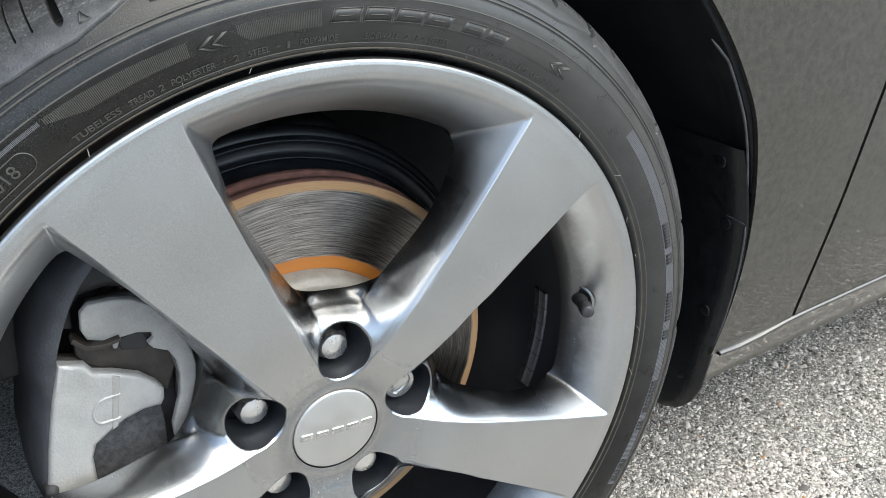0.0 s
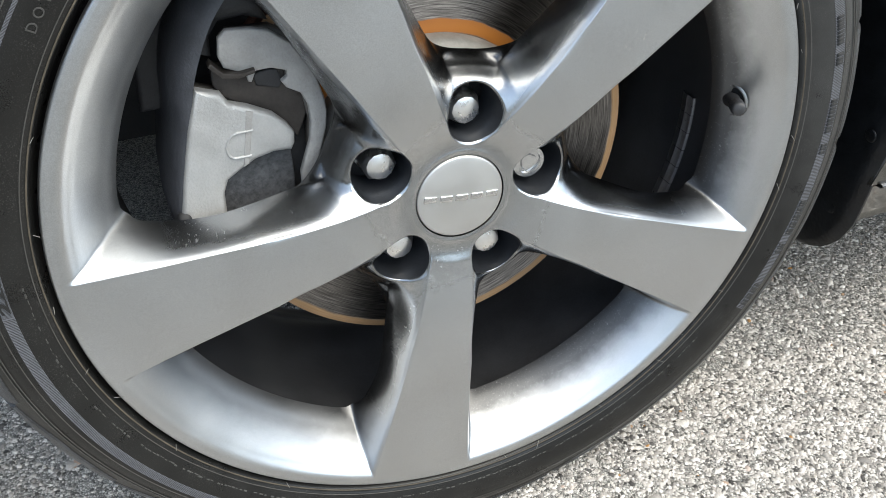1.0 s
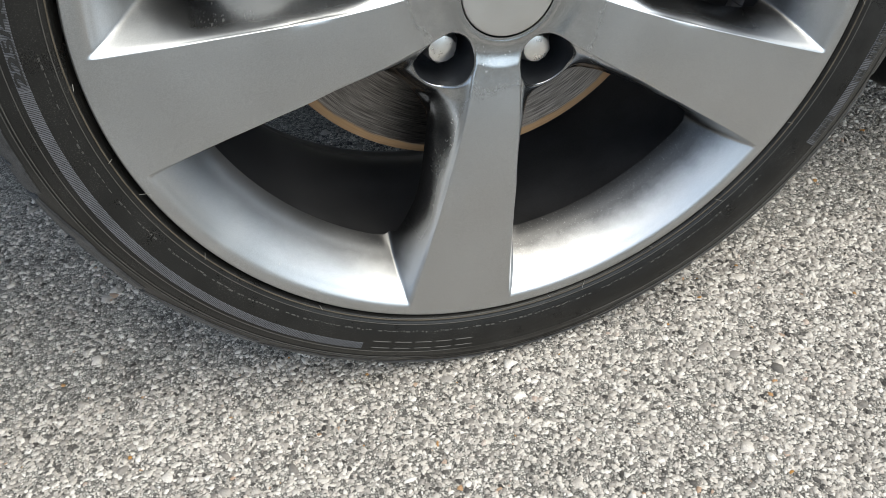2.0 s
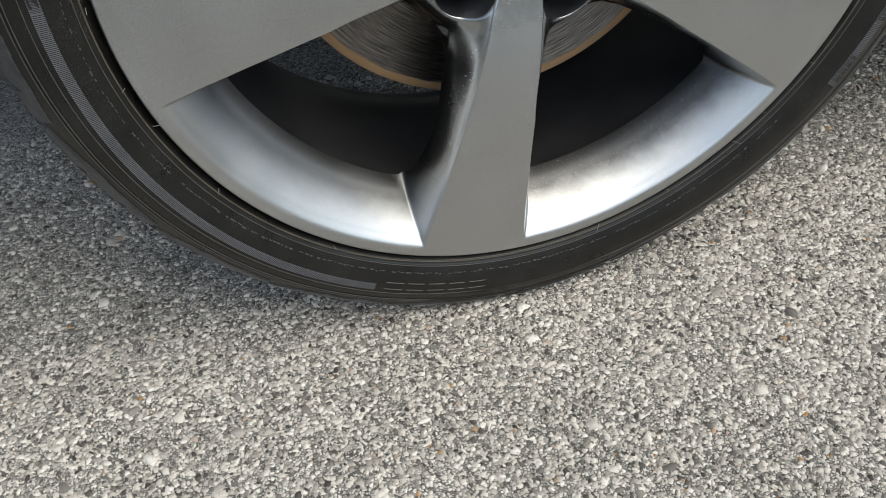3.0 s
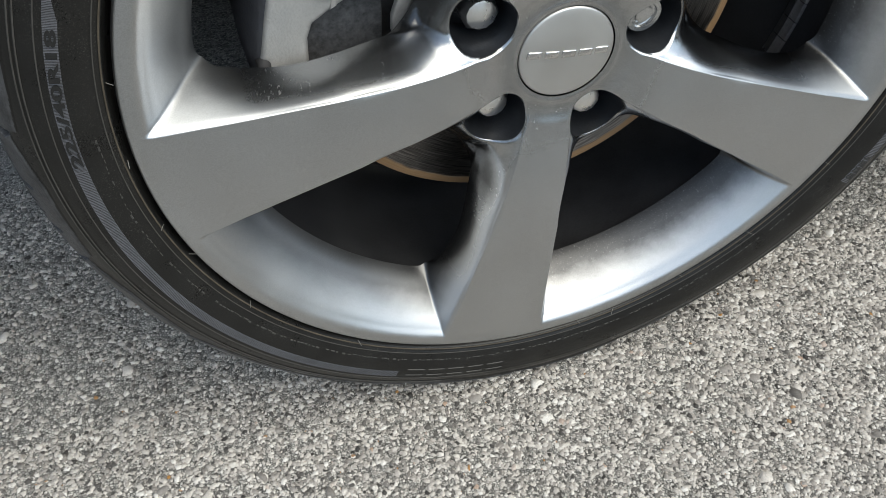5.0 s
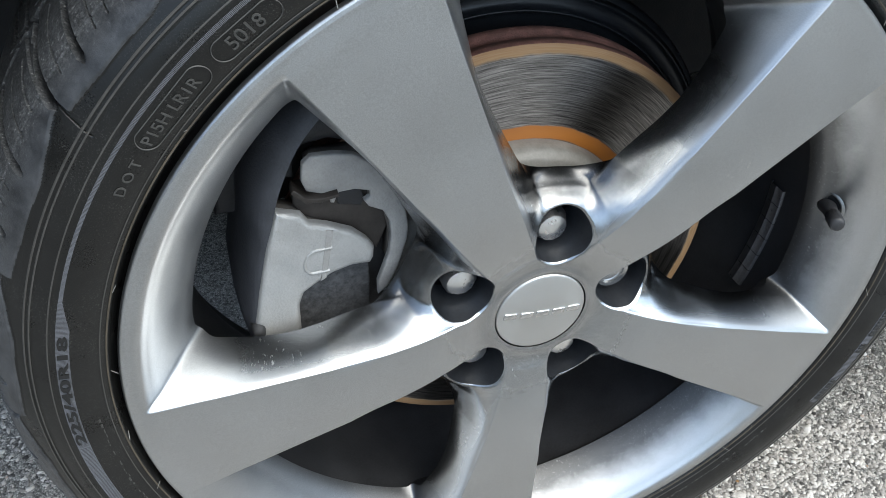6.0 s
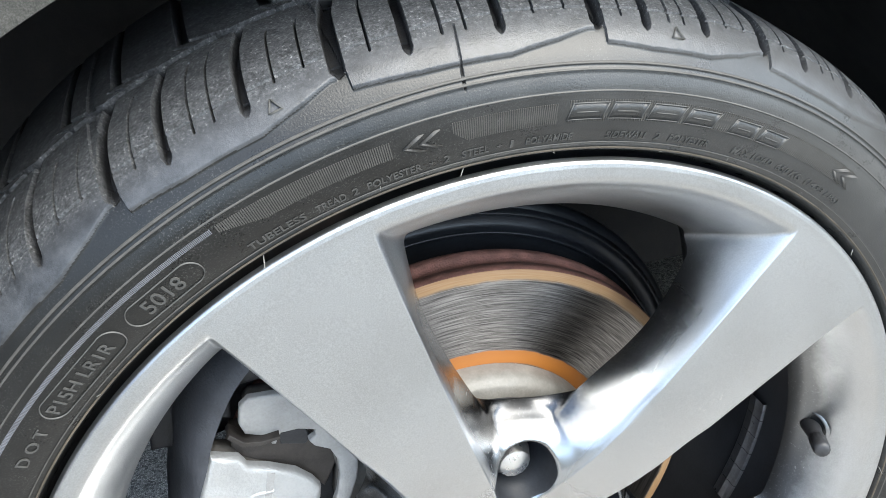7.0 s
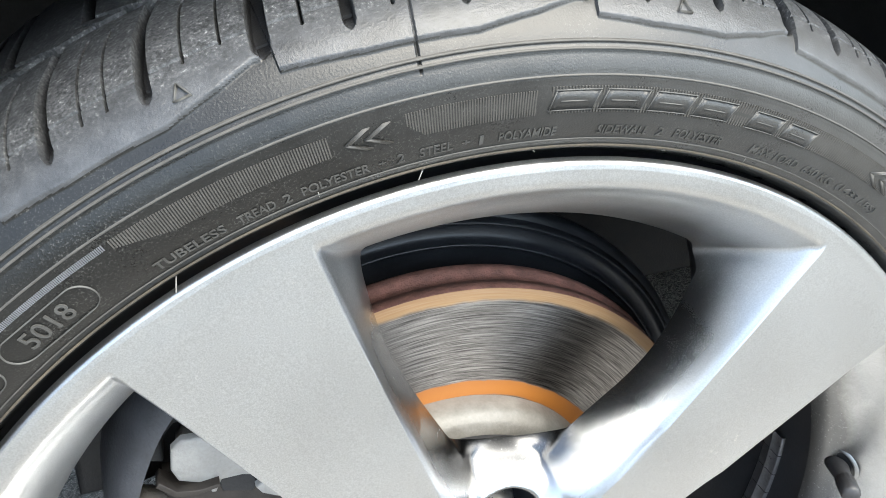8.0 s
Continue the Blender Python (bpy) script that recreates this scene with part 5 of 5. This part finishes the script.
def crease(x):
    """How far the lower edge of the doors runs above or below its usual height."""
    return np.interp(x, [0.356, 0.385, 0.412, 0.448, 0.473, 0.51], [-0.001, -0.0032, -0.0022, 0.0012, 0.002, 0.002])


def arch(x, z):
    a = np.degrees(np.arctan2(z - ZC, x))
    return np.hypot(x, z - ZC) - np.interp(a, [-40, -12, 0, 25, 120, 180], [0.357, 0.360, 0.365, 0.374, 0.371, 0.371])


def door_line(z):
    """Where the front edge of the door runs."""
    return np.interp(z, [0.2, 0.243, 0.354, 0.463, 0.7, 1.0], [0.452, 0.4575, 0.4790, 0.495, 0.512, 0.5])


panel("fender", lambda x, z: np.minimum(np.minimum(arch(x, z), door_line(z) - 0.0022 - x), np.minimum(z - 0.2262 - crease(x) - 0.12 * np.clip(-x / 0.1, 0, 1), 0.95 - z)), -0.62, 0.56, 0.19, 0.97, BODY, car, "dark taupe front fender", turn_in=0.004)
panel("door", lambda x, z: np.minimum(np.minimum(x - door_line(z) - 0.0022, 1.55 - x), np.minimum(z - 0.2262 - crease(x), 0.95 - z)), 0.42, 1.56, 0.2, 0.97, BODY, car, "dark taupe front door", 0.012, 0.008)
panel("side_skirt", lambda x, z: np.minimum(np.minimum(x - 0.3565, 1.6 - x), np.minimum(z - 0.1702, 0.2225 + crease(x) - z)), 0.35, 1.62, 0.157, 0.235, BODY, car, "dark taupe sill below the door", 0.006, 0.003)
# bright lip between the sill and the door
xs = np.concatenate([np.linspace(0.3615, 0.52, 30), np.linspace(0.53, 1.6, 50)])
drop = crease(xs)
verts, faces = [], []
for x, dz in zip(xs, drop):
    for yy, zz in ((0.02, 0.2215), (0.0105, 0.2222), (0.0085, 0.2238), (0.0095, 0.2256), (0.02, 0.2262)):
        verts.append((x, yy, zz + dz))
for i in range(len(xs) - 1):
    for j in range(4):
        p = i * 5 + j
        faces.append((p, p + 5, p + 6, p + 1))
mesh_part("sill_strip", verts, faces, TRIM, car, "thin bright strip above the sill")
# dark space behind the door gap, the floor pan and the cabin side
part("inner_sill", box_bm((1.2, 0.05, 0.72), (1.02, 0.06, 0.56), 0.01), BLACK, car)
part("floor_pan", box_bm((1.3, 1.5, 0.03), (1.06, 0.82, 0.2), 0.008), BLACK, car, "black underside of the car")
part("engine_tray", box_bm((0.9, 0.9, 0.03), (-0.05, 0.95, 0.2), 0.008), BLACK, car)
part("front_tray", box_bm((0.3, 0.9, 0.03), (-0.62, 1.0, 0.2), 0.008), BLACK, car)
# wheel house
lv, lf = lathe(smooth_profile([(0.379, 0.0045), (0.3725, 0.005), (0.371, 0.007), (0.3745, 0.013), (0.379, 0.025), (0.386, 0.07), (0.39, 0.3), (0.385, 0.42)], 3), 60, radians(12), radians(158))
lv = [(x, y + side_y(z) * max(0.0, 1 - y / 0.1), z) for x, y, z in lv]
mesh_part("arch_liner", lv, lf, LINER, car, "black wheel arch liner")
part("inner_wall", box_bm((0.86, 0.02, 0.75), (0.0, 0.43, 0.57), 0.004), LINER, car)
# flap below the rear of the arch
verts, faces = [], []
nn = 30
for side in (0, 1):
    for i in range(nn + 1):
        t = i / nn
        z = ZC + 0.12 - (1 - (1 - t) ** 1.6) * 0.2925
        x = math.sqrt(max(0.3625 ** 2 - (z - ZC) ** 2, 0.0)) if z > ZC else 0.3625 - 0.0105 * min(1.0, (ZC - z) / 0.08)
        y0 = float(np.interp(z, [0.1318, 0.1351, 0.1455, 0.1605, 0.1807, 0.2224, 0.26], [0.07, 0.0587, 0.0413, 0.029, 0.0195, 0.0125, 0.0095]))
        if z > 0.25:
            y0 = max(side_y(z) + 0.001, 0.0)
        for j in range(9):
            u = j / 8
            verts.append((x + side * 0.003 - 0.004 * math.sin(u * 3.1), y0 + u * (0.16 - y0), z))
w = (nn + 1) * 9
for i in range(nn):
    for j in range(8):
        p = i * 9 + j
        faces += [(p, p + 1, p + 10, p + 9), (w + p, w + p + 9, w + p + 10, w + p + 1)]
for i in range(nn):
    for j in (0, 8):
        p = i * 9 + j
        faces.append((p, p + 9, w + p + 9, w + p))
for j in range(8):
    p = nn * 9 + j
    faces.append((p, p + 1, w + p + 1, w + p))
flap = mesh_part("splash_guard", verts, faces, BLACK, car, "black plastic splash guard")
for y, z in ((0.022, 0.408), (0.02, 0.35), (0.028, 0.262), (0.045, 0.185)):
    bm = bmesh.new()
    bmesh.ops.create_cone(bm, cap_ends=True, segments=20, radius1=0.006, radius2=0.005, depth=0.0012)
    bmesh.ops.bevel(bm, geom=bm.edges[:], offset=0.0003, segments=1, affect="EDGES")
    bmesh.ops.transform(bm, matrix=pose(0.3445 if z > 0.38 else 0.3575 if z > 0.3 else 0.3548 if z > 0.2 else 0.3505, y, z, 0, -90, 0), verts=bm.verts)
    part("push_clip", bm, BLACK, flap, "round black clip")


def bead(name, line, rad, mat, parent, label=""):
    """A round bead along a line of points."""
    line = [Vector(p) for p in line]
    verts, faces = [], []
    for i, p in enumerate(line):
        way = (line[min(i + 1, len(line) - 1)] - line[max(i - 1, 0)]).normalized()
        u = way.orthogonal().normalized() if abs(way.y) > 0.9 else way.cross(Vector((0, 1, 0))).normalized()
        v = way.cross(u)
        w = rad * (0.4 if i in (0, len(line) - 1) else 1.0)
        verts += [p + (u * math.cos(math.tau * k / 7) + v * math.sin(math.tau * k / 7)) * w for k in range(7)]
    for i in range(len(line) - 1):
        faces += [(i * 7 + k, i * 7 + (k + 1) % 7, i * 7 + 7 + (k + 1) % 7, i * 7 + 7 + k) for k in range(7)]
    faces += [tuple(range(6, -1, -1)), tuple(range(len(verts) - 7, len(verts)))]
    return mesh_part(name, verts, faces, mat, parent, label)


def at_edge(deg, r, dy):
    z = ZC + r * math.sin(radians(deg))
    return (r * math.cos(radians(deg)), side_y(z) + dy, z)


bead("upper_edge", [at_edge(35.5 - 27.0 * k / 24, 0.368 - 0.004 * k / 24 - 0.003 * max(0, 1 - k / 3), 0.0045 + 0.004 * max(0, 1 - k / 3)) for k in range(25)], 0.0011, HIGHLIGHT, flap, "raised edge, paler for its highlight")
bead("lower_edge", [at_edge(8.0 - 21.0 * k / 18, 0.3625 - 0.0015 * k / 18, 0.0015) for k in range(19)], 0.0011, HIGHLIGHT, flap, "raised edge, paler for its highlight")
bead("seam", [at_edge(8.6 - 0.3 * k / 5, 0.3618, 0.026 - 0.024 * k / 5) for k in range(6)], 0.0009, HIGHLIGHT, flap, "seam between liner and guard")
# bonnet, closing the engine bay from above
verts, faces = [], []
for i in range(13):
    for j in range(13):
        u, v = i / 12, j / 12
        verts.append((-0.62 + 1.1 * u, 0.03 + 1.56 * v, 0.945 + 0.06 * math.sin(math.pi * min(1.0, v * 1.02)) ** 0.6 + 0.05 * u - 0.02 * (1 - u) ** 2))
for i in range(12):
    for j in range(12):
        p = i * 13 + j
        faces.append((p, p + 13, p + 14, p + 1))
mesh_part("bonnet", verts, faces, BODY, car, "dark taupe bonnet")
